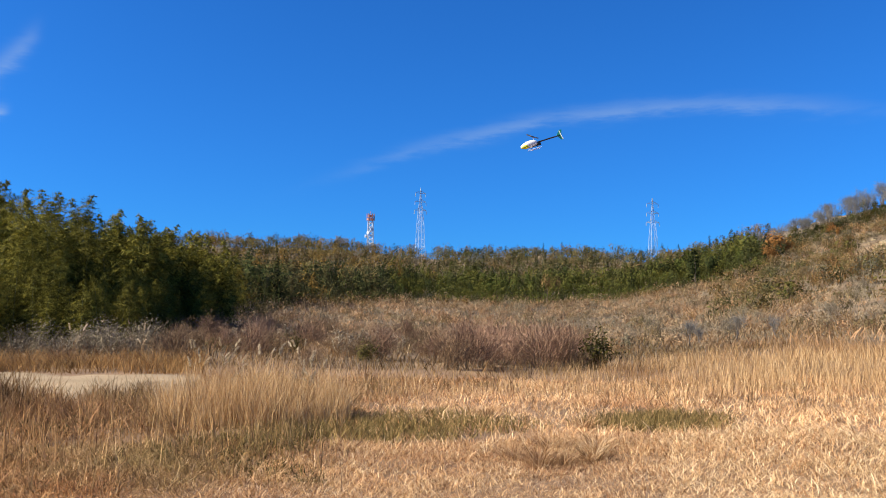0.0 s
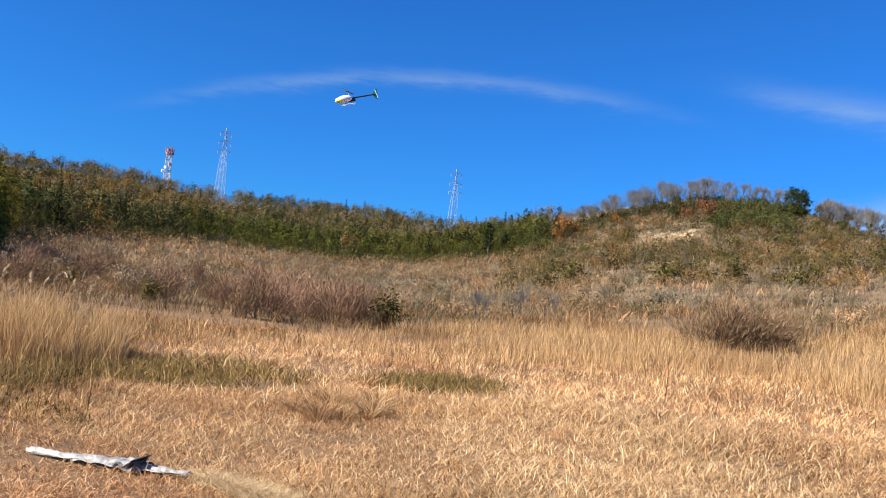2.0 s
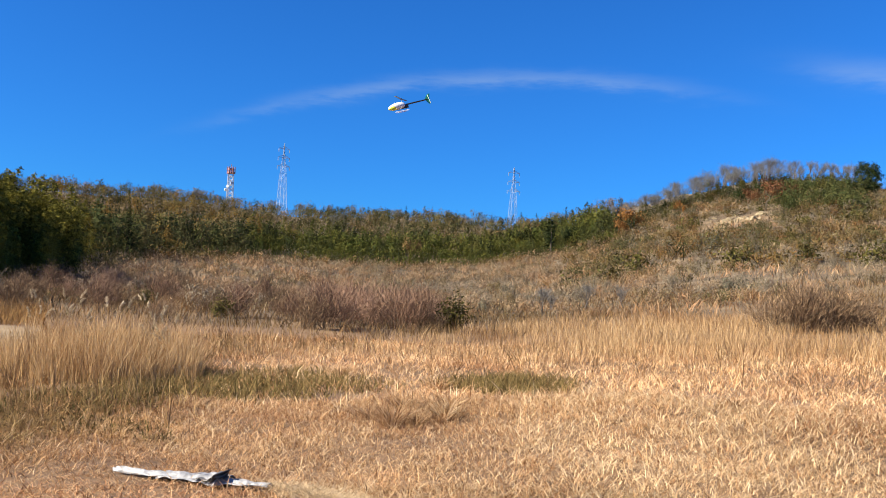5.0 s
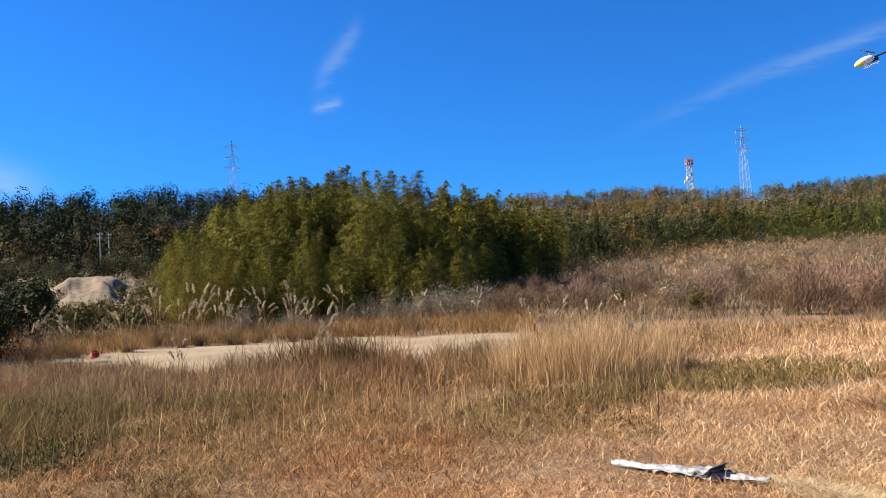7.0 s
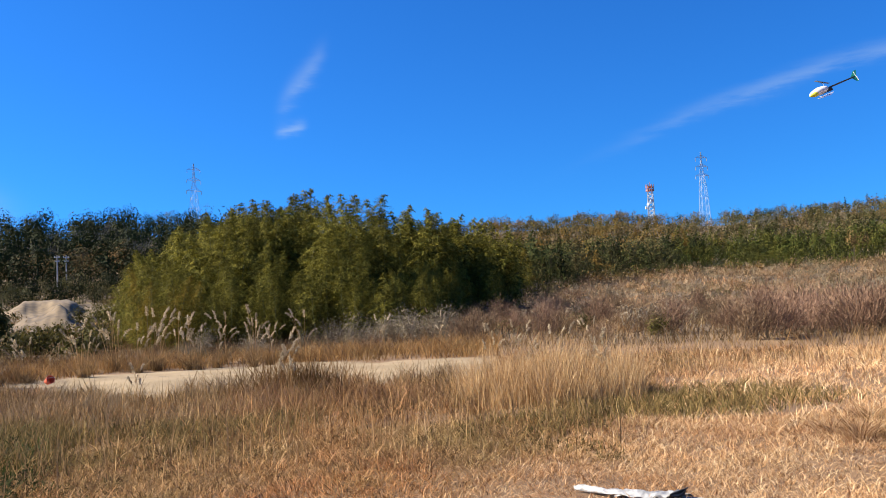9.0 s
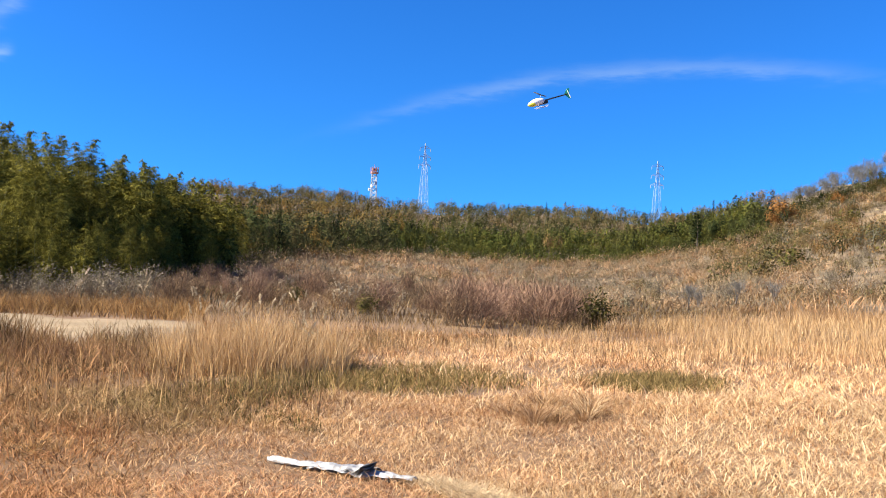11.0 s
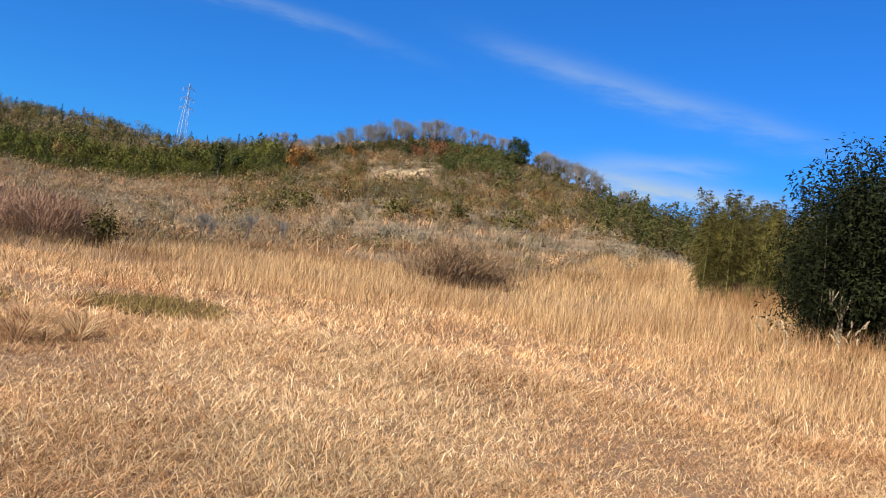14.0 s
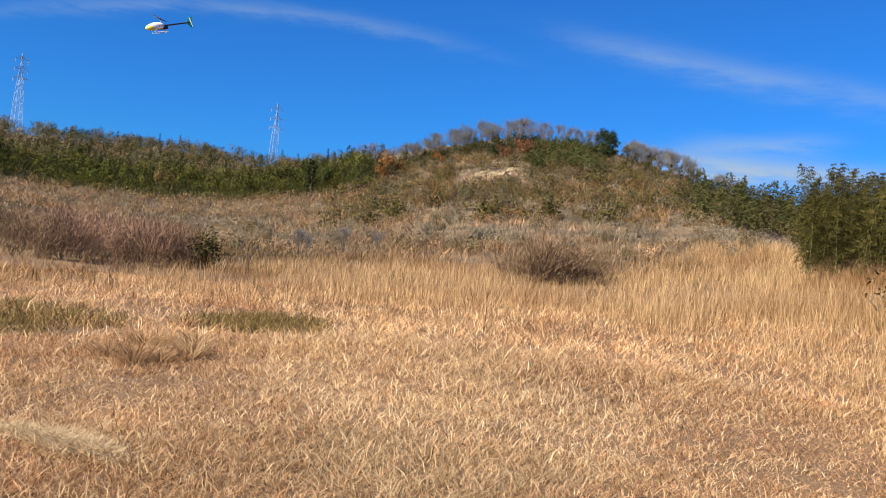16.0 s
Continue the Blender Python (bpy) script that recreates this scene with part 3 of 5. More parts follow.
def tall_grass():
    """Upright straw-coloured stands behind the matted grass, and the thick clump beside the track."""
    az, r = scatter(rng, 270000, -16, 62, 14, 72)
    x, y = polar(az, r)
    p = 0.6 * patchy(x, y, 3.2, 2.0) + 0.4 * patchy(x, y, 1.1, 4.0)
    lim = 24 + 2.5 * np.sin(az * 0.17) + 3 * (1 - smooth((az + 4) / 12)) - 9 * smooth((az - 36) / 14)
    far = 33 + 17 * smooth((az - 4) / 12) + 22 * smooth((az - 36) / 6)
    thin = rng.random(len(az)) < 0.55 * (1 - smooth((az + 5) / 6))
    keep = ~thin & (r > lim + 5 * (rng.random(len(az)) - 0.5)) & (rng.random(len(az)) < 0.12 + 1.1 * p**1.5) & (r < far + 8 * (p - 0.5)) & (r < _along(az, 1) - 1.5)
    az, r, p = az[keep], r[keep], p[keep]
    h = (0.28 + 0.66 * p) * rng.uniform(0.4, 1.35, len(az)) * (0.6 + 0.4 * smooth((r - 20) / 10)) * (1 + 0.35 * smooth((az - 34) / 8))
    ca, cr = scatter(rng, 26000, -19, -6, 16, 24)
    x, y = polar(ca, cr)
    cx, cy = polar(-11.2, 19.4)
    d = np.hypot((x - cx) / 2.2, (y - cy) / 2.0) + 0.15 * np.sin(x * 5) * np.sin(y * 4)
    ok = d < 1
    ca, cr, ch = ca[ok], cr[ok], 1.3 * (1.05 - 0.45 * d[ok] ** 2) * rng.uniform(0.3, 1.2, ok.sum()) * (0.7 + 0.5 * patchy(x[ok], y[ok], 0.3, 2.0))
    az, r, h = np.concatenate([az, ca]), np.concatenate([r, cr]), np.concatenate([h, ch])
    grass("tall_grass", "pale straw-coloured tall grass standing upright in the field", M_TALL, az, r, h, (0.006 + 0.00033 * r) * rng.uniform(0.5, 1.4, len(az)),
          rng.uniform(0, 0.28, len(az)), rng.uniform(0, 0.45, len(az)), 2)


tall_grass()


def in_lot(az, r):
    return (az < -15) & (az > -45) & (r > LOT_NEAR(az) + 0.6) & (r < LOT_FAR(az) - 0.3)


def weeds():
    """Withered stalks in the middle ground and along the track; green weeds in damp hollows."""
    az, r = scatter(rng, 95000, -64, 42, 15, 80)
    x, y = polar(az, r)
    p = patchy(x, y, 3.5, 5.0)
    front = (az > -4) & (r < 33 + 17 * smooth((az - 4) / 12))
    keep = ~in_lot(az, r) & (rng.random(len(az)) < 0.2 + 0.8 * p) & ~(front & (rng.random(len(az)) < 0.8)) & ((r > 19) | (az < -14))
    az, r, p = az[keep], r[keep], p[keep]
    h = (0.3 + 0.7 * p) * rng.uniform(0.5, 1.3, len(az)) * np.where((az < -12) & (r < 25), 0.75, 1)
    grass("withered_weeds", "reddish-brown withered weeds and stalks in the field", M_DULL, az, r, h, (0.005 + 0.0005 * r) * rng.uniform(0.5, 1.3, len(az)),
          rng.uniform(0, 0.5, len(az)), rng.uniform(0, 0.9, len(az)), 2)
    az, r = scatter(rng, 26000, -50, -14, 18, 28)
    ok = (r < LOT_NEAR(az) + 0.5) & (rng.random(len(az)) < 0.25 + 0.9 * patchy(*polar(az, r), 0.8, 2.0))
    az, r = az[ok], r[ok]
    h = rng.uniform(0.25, 0.75, len(az)) * (0.6 + 0.8 * patchy(*polar(az, r), 1.3, 9.0))
    pale = rng.random(len(az)) < 1.3 * patchy(*polar(az, r), 0.7, 4.0) + 0.05
    for pick, mat, name in ((pale, M_SCRUB, "verge_grass"), (~pale, M_DULL, "verge_weeds")):
        k = pick.sum()
        grass(name, "brown and straw-coloured weeds along the verge of the track", mat, az[pick], r[pick], h[pick], (0.006 + 0.0004 * r[pick]) * rng.uniform(0.5, 1.3, k),
              rng.uniform(0, 0.4, k), rng.uniform(0.1, 0.9, k), 2)
    az, r = scatter(rng, 22000, -62, -15, 35, 46)
    ok = (r > np.where(az > -45, LOT_FAR(az) - 0.2, 34)) & (rng.random(len(az)) < 0.2 + 0.9 * patchy(*polar(az, r), 1.1, 6.0))
    az, r = az[ok], r[ok]
    grass("rust_weeds", "rust-brown weeds behind the track", M_RUST, az, r, rng.uniform(0.3, 1.0, len(az)), (0.008 + 0.0004 * r) * rng.uniform(0.5, 1.3, len(az)),
          rng.uniform(0, 0.4, len(az)), rng.uniform(0.1, 0.9, len(az)), 2)
    az, r = scatter(rng, 130000, -58, 22, 11, 24)
    ok = rng.random(len(az)) < 0.75 * hollow(az, r) ** 1.3
    az, r = az[ok], r[ok]
    grass("green_weeds", "low grey-green weeds in a hollow of the field", M_GREEN, az, r, rng.uniform(0.14, 0.38, len(az)) * (1 + 0.7 * smooth((-38 - az) / 5)), (0.008 + 0.0006 * r) * rng.uniform(0.6, 1.3, len(az)),
          rng.uniform(0, 0.8, len(az)), rng.uniform(0, 0.7, len(az)), 2)


weeds()


def clumps(name, label, mat, az, r, h, k, ratio, thin):
    """Low twiggy bushes, each a dome of sprigs, k pairs of them."""
    n, k = len(az), 2 * k
    c = on_land(az, r, 0.05)
    d = rng.normal(size=(n, k, 3))
    d[..., 2] = np.abs(d[..., 2]) * 0.9 + 0.1
    d /= np.linalg.norm(d, axis=2, keepdims=True)
    lob = 0.75 + 0.35 * np.sin(5 * np.arctan2(d[..., 1], d[..., 0]) + rng.uniform(0, 6, (n, 1)))
    rad = h[:, None] * lob * rng.uniform(0.3, 1.0, (n, k))
    p = c[:, None] + d * rad[..., None] * np.array([ratio, ratio, 1.0])
    way = d + rng.normal(size=d.shape) * 0.5 + np.array([0, 0, 0.5])
    ln = np.repeat(h, k) * rng.uniform(0.1, 0.26, n * k)
    g = Geo()
    leaves(g, p.reshape(-1, 3), way.reshape(-1, 3), ln, ln * thin, rng, (d + rng.normal(size=d.shape) * 0.7).reshape(-1, 3), True)
    return tagged(new(name, g.mesh(name, mat)), label, "scrub", kind="stuff")


def by_rocks(az, r):
    return (np.abs(az - 27.4) < 2.3) & (r > 153) & (r < 177)


def scrub():
    az, r = scatter(rng, 1500, -20, 24, 50, 205)
    ok = (r < _along(az, 1) + 3) & ~((az > 2) & (r < 56))
    az, r = az[ok], r[ok]
    clumps("brown_scrub", "brown withered scrub with patches of rust and olive", M_SCRUB, az, r, rng.uniform(0.5, 1.5, len(az)) * (0.9 + 0.006 * r), 50, 1.0, 0.24)
    az, r = scatter(rng, 1400, 3, 50, 55, 215)
    ok = (r < np.minimum(_along(az, 1) + 75 * smooth((az - 18) / 5), _along(az, 3) - 8)) & (r > 52) & ~by_rocks(az, r)
    az, r = az[ok], r[ok]
    clumps("grey_scrub", "grey-brown dry scrub covering the slope", M_GREY, az, r, rng.uniform(0.6, 1.6, len(az)) * (0.7 + 0.004 * r), 46, 1.0, 0.19)
    az, r = scatter(rng, 1650, 17, 49, 92, 218)
    ok = (r < _along(az, 3) - 6) & (r > 92 + 14 * np.sin(az * 0.6)) & ~by_rocks(az, r)
    az, r = az[ok], r[ok]
    clumps("hill_scrub", "olive and rust-brown scrub on the hillside", M_HILL, az, r, rng.uniform(0.9, 2.1, len(az)), 38, 1.15, 0.6)
    az, r = scatter(rng, 420, -46, -15, 41, 72)
    ok = (r > LOT_FAR(az) + 1) & (r < _along(az, 1) - 1)
    az, r = az[ok], r[ok]
    clumps("withered_brush", "grey-brown withered brush at the foot of the bamboo", M_SCRUB, az, r, rng.uniform(0.4, 1.1, len(az)), 60, 1.0, 0.22)


    az, r = scatter(rng, 900, -56, -35, 62, 222)
    ok = ~((np.abs(az + 42.4) < 1.9) & (r > 100) & (r < 170)) & (r > _along(az, 1) - 8)
    az, r = az[ok], r[ok]
    clumps("dark_brush", "dark olive and brown brush in front of the dark hill", M_HILL, az, r, rng.uniform(0.8, 2.2, len(az)), 44, 1.1, 0.5)


scrub()


def low_tufts():
    """Low twiggy and matted lumps between the blades of the field."""
    az, r = scatter(rng, 1250, -50, -5, 8.5, 26)
    ok = (r < LOT_NEAR(az) - 0.3) & (rng.random(len(az)) < 0.2 + patchy(*polar(az, r), 1.7, 1.0)) & ~((np.abs(az - TARP_AZ) < 8) & (r < 10.5))
    az, r = az[ok], r[ok]
    red = rng.random(len(az)) < 0.4
    for pick, mat, name in ((red, M_RUST, "reddish_tufts"), (~red, M_DULL, "brown_tufts")):
        clumps(name, "low tangled tufts of withered weeds in the field", mat, az[pick], r[pick], rng.uniform(0.18, 0.55, pick.sum()), 64, 1.1, 0.09)
    az, r = scatter(rng, 900, -8, 60, 5.2, 20)
    ok = (rng.random(len(az)) < 0.15 + patchy(*polar(az, r), 1.9, 2.0)) & ~((np.abs(az - TARP_AZ) < 9) & (np.abs(r - TARP_R) < 1.3))
    az, r = az[ok], r[ok]
    clumps("matted_tufts", "matted lumps of curled dry grass", M_GRASS, az, r, rng.uniform(0.08, 0.2, len(az)), 60, 1.3, 0.06)
    az, r = scatter(rng, 120, -52, -42.5, 10.5, 18)
    clumps("green_brush", "low dark green weeds among the withered growth", M_GREENWEED, az, r, rng.uniform(0.2, 0.55, len(az)), 120, 1.0, 0.22)
    az, r = scatter(rng, 1000, -50, -8, 9.0, 25)
    ok = (r < LOT_NEAR(az) - 0.4) & (patchy(*polar(az, r), 1.5, 7.0) > 0.5) & ~((np.abs(az - TARP_AZ) < 8) & (r < 10.5))
    az, r = az[ok], r[ok]
    clumps("olive_tufts", "low grey-green tufts among the withered weeds", M_OLIVE, az, r, rng.uniform(0.15, 0.42, len(az)), 70, 1.0, 0.16)
    az, r = scatter(rng, 520, -50, -8, 9.0, 25)
    ok = (r < LOT_NEAR(az) - 0.4) & (patchy(*polar(az, r), 1.2, 3.0) > 0.52) & ~((np.abs(az - TARP_AZ) < 8) & (r < 10.5))
    az, r = az[ok], r[ok]
    clumps("pale_tufts", "pale bleached tufts of straw among the weeds", M_TALL, az, r, rng.uniform(0.14, 0.4, len(az)), 60, 1.1, 0.07)
    # single dead stems
    az, r = scatter(rng, 2600, -50, -6, 10.5, 25)
    ok = (r < LOT_NEAR(az) - 0.2) & ~((np.abs(az - TARP_AZ) < 8) & (r < 10.5))
    az, r = az[ok], r[ok]
    grass("dead_stems", "thin dead stems standing among the weeds", M_DULL, az, r, rng.uniform(0.3, 0.85, len(az)), 0.008 + 0.0003 * r, rng.uniform(0, 0.2, len(az)), rng.uniform(0, 0.25, len(az)), 2)
    # the tall reddish stand before the track
    n = 1500
    x, y = polar(-28.2, 22.6)
    x, y = x + rng.normal(size=n) * 0.75, y + rng.normal(size=n) * 0.4
    az, r = np.degrees(np.arctan2(x, y)), np.hypot(x, y)
    grass("russet_stand", "tall reddish-brown stand of weeds beside the track", M_RUST, az, r, rng.uniform(0.5, 1.45, n), 0.016 * rng.uniform(0.5, 1.3, n), rng.uniform(0, 0.25, n), rng.uniform(0, 0.5, n), 3)


low_tufts()


def slope_weeds():
    """Thin dry growth that covers the slopes between the bushes."""
    az, r = scatter(rng, 62000, -18, 50, 40, 212)
    keep = (r < np.minimum(_along(az, 1) + 80 * smooth((az - 18) / 5), _along(az, 3) - 5)) & ~((az > 6) & (r < 50))
    az, r = az[keep], r[keep]
    x, y = polar(az, r)
    p = patchy(x, y, 6.0, 8.0)
    h = (0.3 + 0.8 * p) * rng.uniform(0.5, 1.3, len(az))
    for pick, mat, name in ((p < 0.55, M_GREY, "pale_dry_weeds"), (p >= 0.55, M_SCRUB, "brown_dry_weeds")):
        grass(name, "thin dry weeds covering the slope between bushes", mat, az[pick], r[pick], h[pick], (0.02 + 0.0008 * r[pick]) * rng.uniform(0.5, 1.3, pick.sum()),
              rng.uniform(0, 0.7, pick.sum()), rng.uniform(0, 0.8, pick.sum()), 2)


slope_weeds()


# ---------------------------------------------------------------- trees
def bamboo_geo(h, seed, n_br, per, leaf, wide=0.24, far=True):
    """Culm and foliage of a bamboo: fishbone tiers of sprays on a culm that nods at the tip."""
    g = np.random.default_rng(seed)
    s = np.linspace(0, 1, 9)
    nod, head = g.uniform(0.06, 0.15) * h, g.uniform(0, 6.28)
    mid = np.stack([np.cos(head) * nod * s**3, np.sin(head) * nod * s**3, h * (s - 0.03 * s**4)], -1)
    cg = Geo()
    tube(cg, mid, 0.05 * (1 - 0.85 * s) * h / 10, 5)
    lg = Geo()
    t = np.clip(0.05 + 0.945 * np.linspace(0, 1, n_br) ** 0.85 + g.normal(size=n_br) * 0.006, 0.04, 1)
    base = np.stack([np.interp(t, s, mid[:, k]) for k in range(3)], -1)
    shape = np.clip((1.012 - t) / 0.47, 0.05, 1) ** 0.75 * (0.5 + 0.5 * smooth(t / 0.4))
    reach = h * 0.23 * shape * g.uniform(0.55, 1.2, n_br)
    a = np.arange(n_br) * 2.4 + g.normal(size=n_br) * 0.5
    out = np.stack([np.cos(a), np.sin(a), 0 * a], -1)
    u = g.random((n_br, per))
    p = base[:, None] + out[:, None] * (reach[:, None] * u)[..., None]
    p[..., 2] += reach[:, None] * (0.75 * u - 0.85 * u * u)
    p += g.normal(size=p.shape) * np.array([0.10, 0.10, 0.035]) * reach[:, None, None]
    # the leaves fan outwards and hang, but those of the tip stand up
    way = out[:, None] * 0.9 + g.normal(size=p.shape) * 0.4
    way[..., 2] += 0.45 - 0.8 * u + 1.8 * (1 - np.clip(shape[:, None] * 2, 0, 1))
    k = n_br * per
    look_up = np.array([0, 0, 0.8]) + out[:, None] * 0.7 + g.normal(size=p.shape) * 0.45
    size = np.repeat(0.4 + 0.6 * shape, per)
    leaves(lg, p.reshape(-1, 3), way.reshape(-1, 3), leaf * g.uniform(0.6, 1.3, k) * size, leaf * wide * (0.5 + 0.5 * size), g, look_up.reshape(-1, 3), far)
    return cg, lg


def bamboo(name, label, mat, h, seed, n_br=80, per=32, leaf=0.21, wide=0.3, culm=None):
    root = thing(name, label, "bamboo", "bamboo grove")
    cg, lg = bamboo_geo(h, seed, n_br, per, leaf, wide)
    part("culm", cg, culm or M_CULM, root)
    part("crown", lg, mat, root)
    return root


def limb(g, tips, a, d, length, radius, depth, rnd, up=0.25, split=3):
    """Grows a limb and its forks."""
    d = d / np.linalg.norm(d)
    b = a + d * length * 0.5 + rnd.normal(size=3) * length * 0.05
    c = a + d * length + rnd.normal(size=3) * length * 0.08
    tube(g, [a, b, c], [radius, radius * 0.8, radius * 0.55], 5 if depth > 2 else 3)
    tips.append((c, d, length))
    if depth == 0:
        return
    for _ in range(split):
        e = d + rnd.normal(size=3) * 0.55 + np.array([0, 0, up])
        limb(g, tips, a + (c - a) * rnd.uniform(0.55, 1.0), e, length * rnd.uniform(0.55, 0.8), radius * 0.5, depth - 1, rnd, up, split)


def broadleaf(name, label, mat, h, seed, spread=0.5, n_leaf=700, leaf=0.35, group="woods", low=0.25, category="tree", full=0.85):
    """A tree with a forked trunk and a ragged crown of leaf clumps."""
    g = np.random.default_rng(seed)
    root = thing(name, label, category, group)
    tg, tips = Geo(), []
    limb(tg, tips, np.zeros(3), np.array([0.05, 0.02, 1.0]), h * low, h * 0.022, 3, g, 0.2, 3)
    part("trunk", tg, M_BARK, root)
    pts = np.array([c for c, _, _ in tips])
    top = pts[:, 2].max()
    pts = pts * [h * spread / (np.abs(pts[:, :2]).max() + 1e-6), h * spread / (np.abs(pts[:, :2]).max() + 1e-6), 0.93 * h / top]
    pick = pts[g.integers(0, len(pts), n_leaf)] * [1, 1, 1] * np.stack([np.ones(n_leaf), np.ones(n_leaf), g.uniform(full, 1, n_leaf)], -1)
    p = pick + np.clip(g.normal(size=(n_leaf, 3)), -1.7, 1.7) * h * 0.065
    p[:, 2] = np.abs(p[:, 2])
    out = (p - pick) / (h * 0.065) + (p - [0, 0, h * 0.5]) / (h * 0.3) + g.normal(size=p.shape) * 0.3 + [0, 0, 0.4]
    lg = Geo()
    leaves(lg, p, g.normal(size=p.shape) - [0, 0, 0.3], leaf * g.uniform(0.6, 1.4, n_leaf), leaf * 0.6, g, out)
    part("crown", lg, mat, root)
    return root


def conifer(name, label, mat, h, seed, n=700, width=0.2, leaf=0.4):
    g = np.random.default_rng(seed)
    root = thing(name, label, "tree", "woods")
    tg = Geo()
    tube(tg, [(0, 0, 0), (0.03 * h, 0, h * 0.5), (0.02 * h, 0.01 * h, h)], [h * 0.022, h * 0.014, 0.01], 6)
    part("trunk", tg, M_BARK, root)
    t = 0.12 + 0.88 * g.random(n) ** 0.9
    tier = np.round(t * 11 + g.normal(size=n) * 0.25) / 11
    a = g.uniform(0, 6.28, n)
    lob = 0.75 + 0.35 * np.sin(a * 3 + tier * 40)
    reach = h * width * (1.06 - t) ** 0.75 * lob * np.sqrt(g.random(n))
    p = np.stack([np.cos(a) * reach, np.sin(a) * reach, h * (0.4 * t + 0.6 * tier) - reach * 0.3], -1)
    way = np.stack([np.cos(a), np.sin(a), -0.3 + 0 * a], -1) + g.normal(size=p.shape) * 0.4
    lg = Geo()
    leaves(lg, p, way, leaf * g.uniform(0.6, 1.4, n), leaf * 0.5, g)
    part("crown", lg, mat, root)
    return root


def bare_tree(name, label, h, seed, group="bare trees on the ridge"):
    g = np.random.default_rng(seed)
    root = thing(name, label, "tree", group)
    tg, tips = Geo(), []
    for _ in range(2):
        limb(tg, tips, np.array([*(g.normal(size=2) * 0.1), 0]), np.array([*(g.normal(size=2) * 0.15), 1.0]), h * 0.32, h * 0.016, 3, g, 0.35, 3)
    part("trunk", tg, M_GREYBARK, root)
    pts, dirs, lens = np.array([t[0] for t in tips]), np.array([t[1] for t in tips]), np.array([t[2] for t in tips])
    n = 600
    k = g.integers(0, len(pts), n)
    way = dirs[k] + g.normal(size=(n, 3)) * 0.5 + [0, 0, 0.4]
    lg = Geo()
    leaves(lg, pts[k] - dirs[k] * (lens[k] * g.random(n))[:, None], way, h * g.uniform(0.08, 0.2, n), 0.021, g)
    part("crown", lg, M_TWIG, root)
    return root


def shrub(name, label, mat, h, seed, wide=0.9, n=420, leaf=0.16, group="shrubs", twigs=False):
    """A low bush of many stems with leaves held on its outside."""
    g = np.random.default_rng(seed)
    root = thing(name, label, "shrub", group)
    sg = Geo()
    n_st = 18
    ang, tilt = g.uniform(0, 6.28, n_st), g.uniform(0.05, 1.0, n_st)
    tips = np.stack([np.cos(ang) * tilt * wide * h, np.sin(ang) * tilt * wide * h, h * (1.02 - 0.5 * tilt**2) * g.uniform(0.6, 1, n_st)], -1)
    for tip in tips:
        tube(sg, [tip * [0.05, 0.05, 0], tip * [0.45, 0.45, 0.6], tip], [0.012, 0.008, 0.004], 3)
    part("branchwork", sg, M_BARK, root)
    k = g.integers(0, n_st, n)
    p = tips[k] * g.uniform(0.35, 1.0, (n, 1)) + g.normal(size=(n, 3)) * 0.11 * h
    p[:, 2] = np.abs(p[:, 2])
    lg = Geo()
    if twigs:
        leaves(lg, p, p * [1, 1, 0.3] + g.normal(size=p.shape) * 0.3 * h + [0, 0, 0.6 * h], leaf * g.uniform(0.6, 1.5, n), leaf * 0.13, g, None, True)
    else:
        leaves(lg, p, g.normal(size=p.shape), leaf * g.uniform(0.6, 1.5, n), leaf * 0.55, g, p * [1, 1, 0.7] + g.normal(size=p.shape) * 0.35 * h)
    part("foliage", lg, mat, root)
    return root


def dense_tree(name, label, mat, h, seed, leaf=0.2):
    """A broad evergreen whose lobed crown reaches down to the ground."""
    root = thing(name, label, "tree", "woods")
    g = np.random.default_rng(seed)
    tg, tips = Geo(), []
    limb(tg, tips, np.zeros(3), np.array([0.03, 0.05, 1.0]), h * 0.13, h * 0.022, 2, g, 0.3, 3)
    part("trunk", tg, M_BARK, root)
    m, n, lg = 30, 3600, Geo()
    z = g.uniform(0.08, 0.86, m)
    ang, wide = g.uniform(0, 6.28, m), 0.3 * h * np.sqrt(1 - (np.abs(z - 0.4) / 0.62) ** 2) * np.sqrt(g.random(m))
    c = np.stack([np.cos(ang) * wide, np.sin(ang) * wide, z * h], -1)
    k = g.integers(0, m, n)
    d = g.normal(size=(n, 3))
    d /= np.linalg.norm(d, axis=1, keepdims=True)
    p = c[k] + d * h * 0.13 * g.uniform(0.5, 1.15, (n, 1))
    p[:, 2] = np.clip(p[:, 2], 0.02 * h, None)
    leaves(lg, p, d + g.normal(size=d.shape) * 0.6 - [0, 0, 0.4], leaf * g.uniform(0.6, 1.4, n), leaf * 0.45, g, d + g.normal(size=d.shape) * 0.5 + [0, 0, 0.4], True)
    part("crown", lg, mat, root)
    return root


used = set()


def put(ob, az, r, size=1.0, sink=0.05, lean=2.0):
    """Stands a thing, or its first copy, on the ground."""
    x, y = polar(az, r)
    m = pose(x, y, float(land(x, y)) - sink, rng.normal() * lean, rng.normal() * lean, rng.uniform(0, 360)) @ Matrix.Scale(size, 4)
    if ob not in used:
        used.add(ob)
        ob.matrix_basis = m
        return ob
    c = copy_thing(ob, m)
    c.matrix_basis = m
    return c


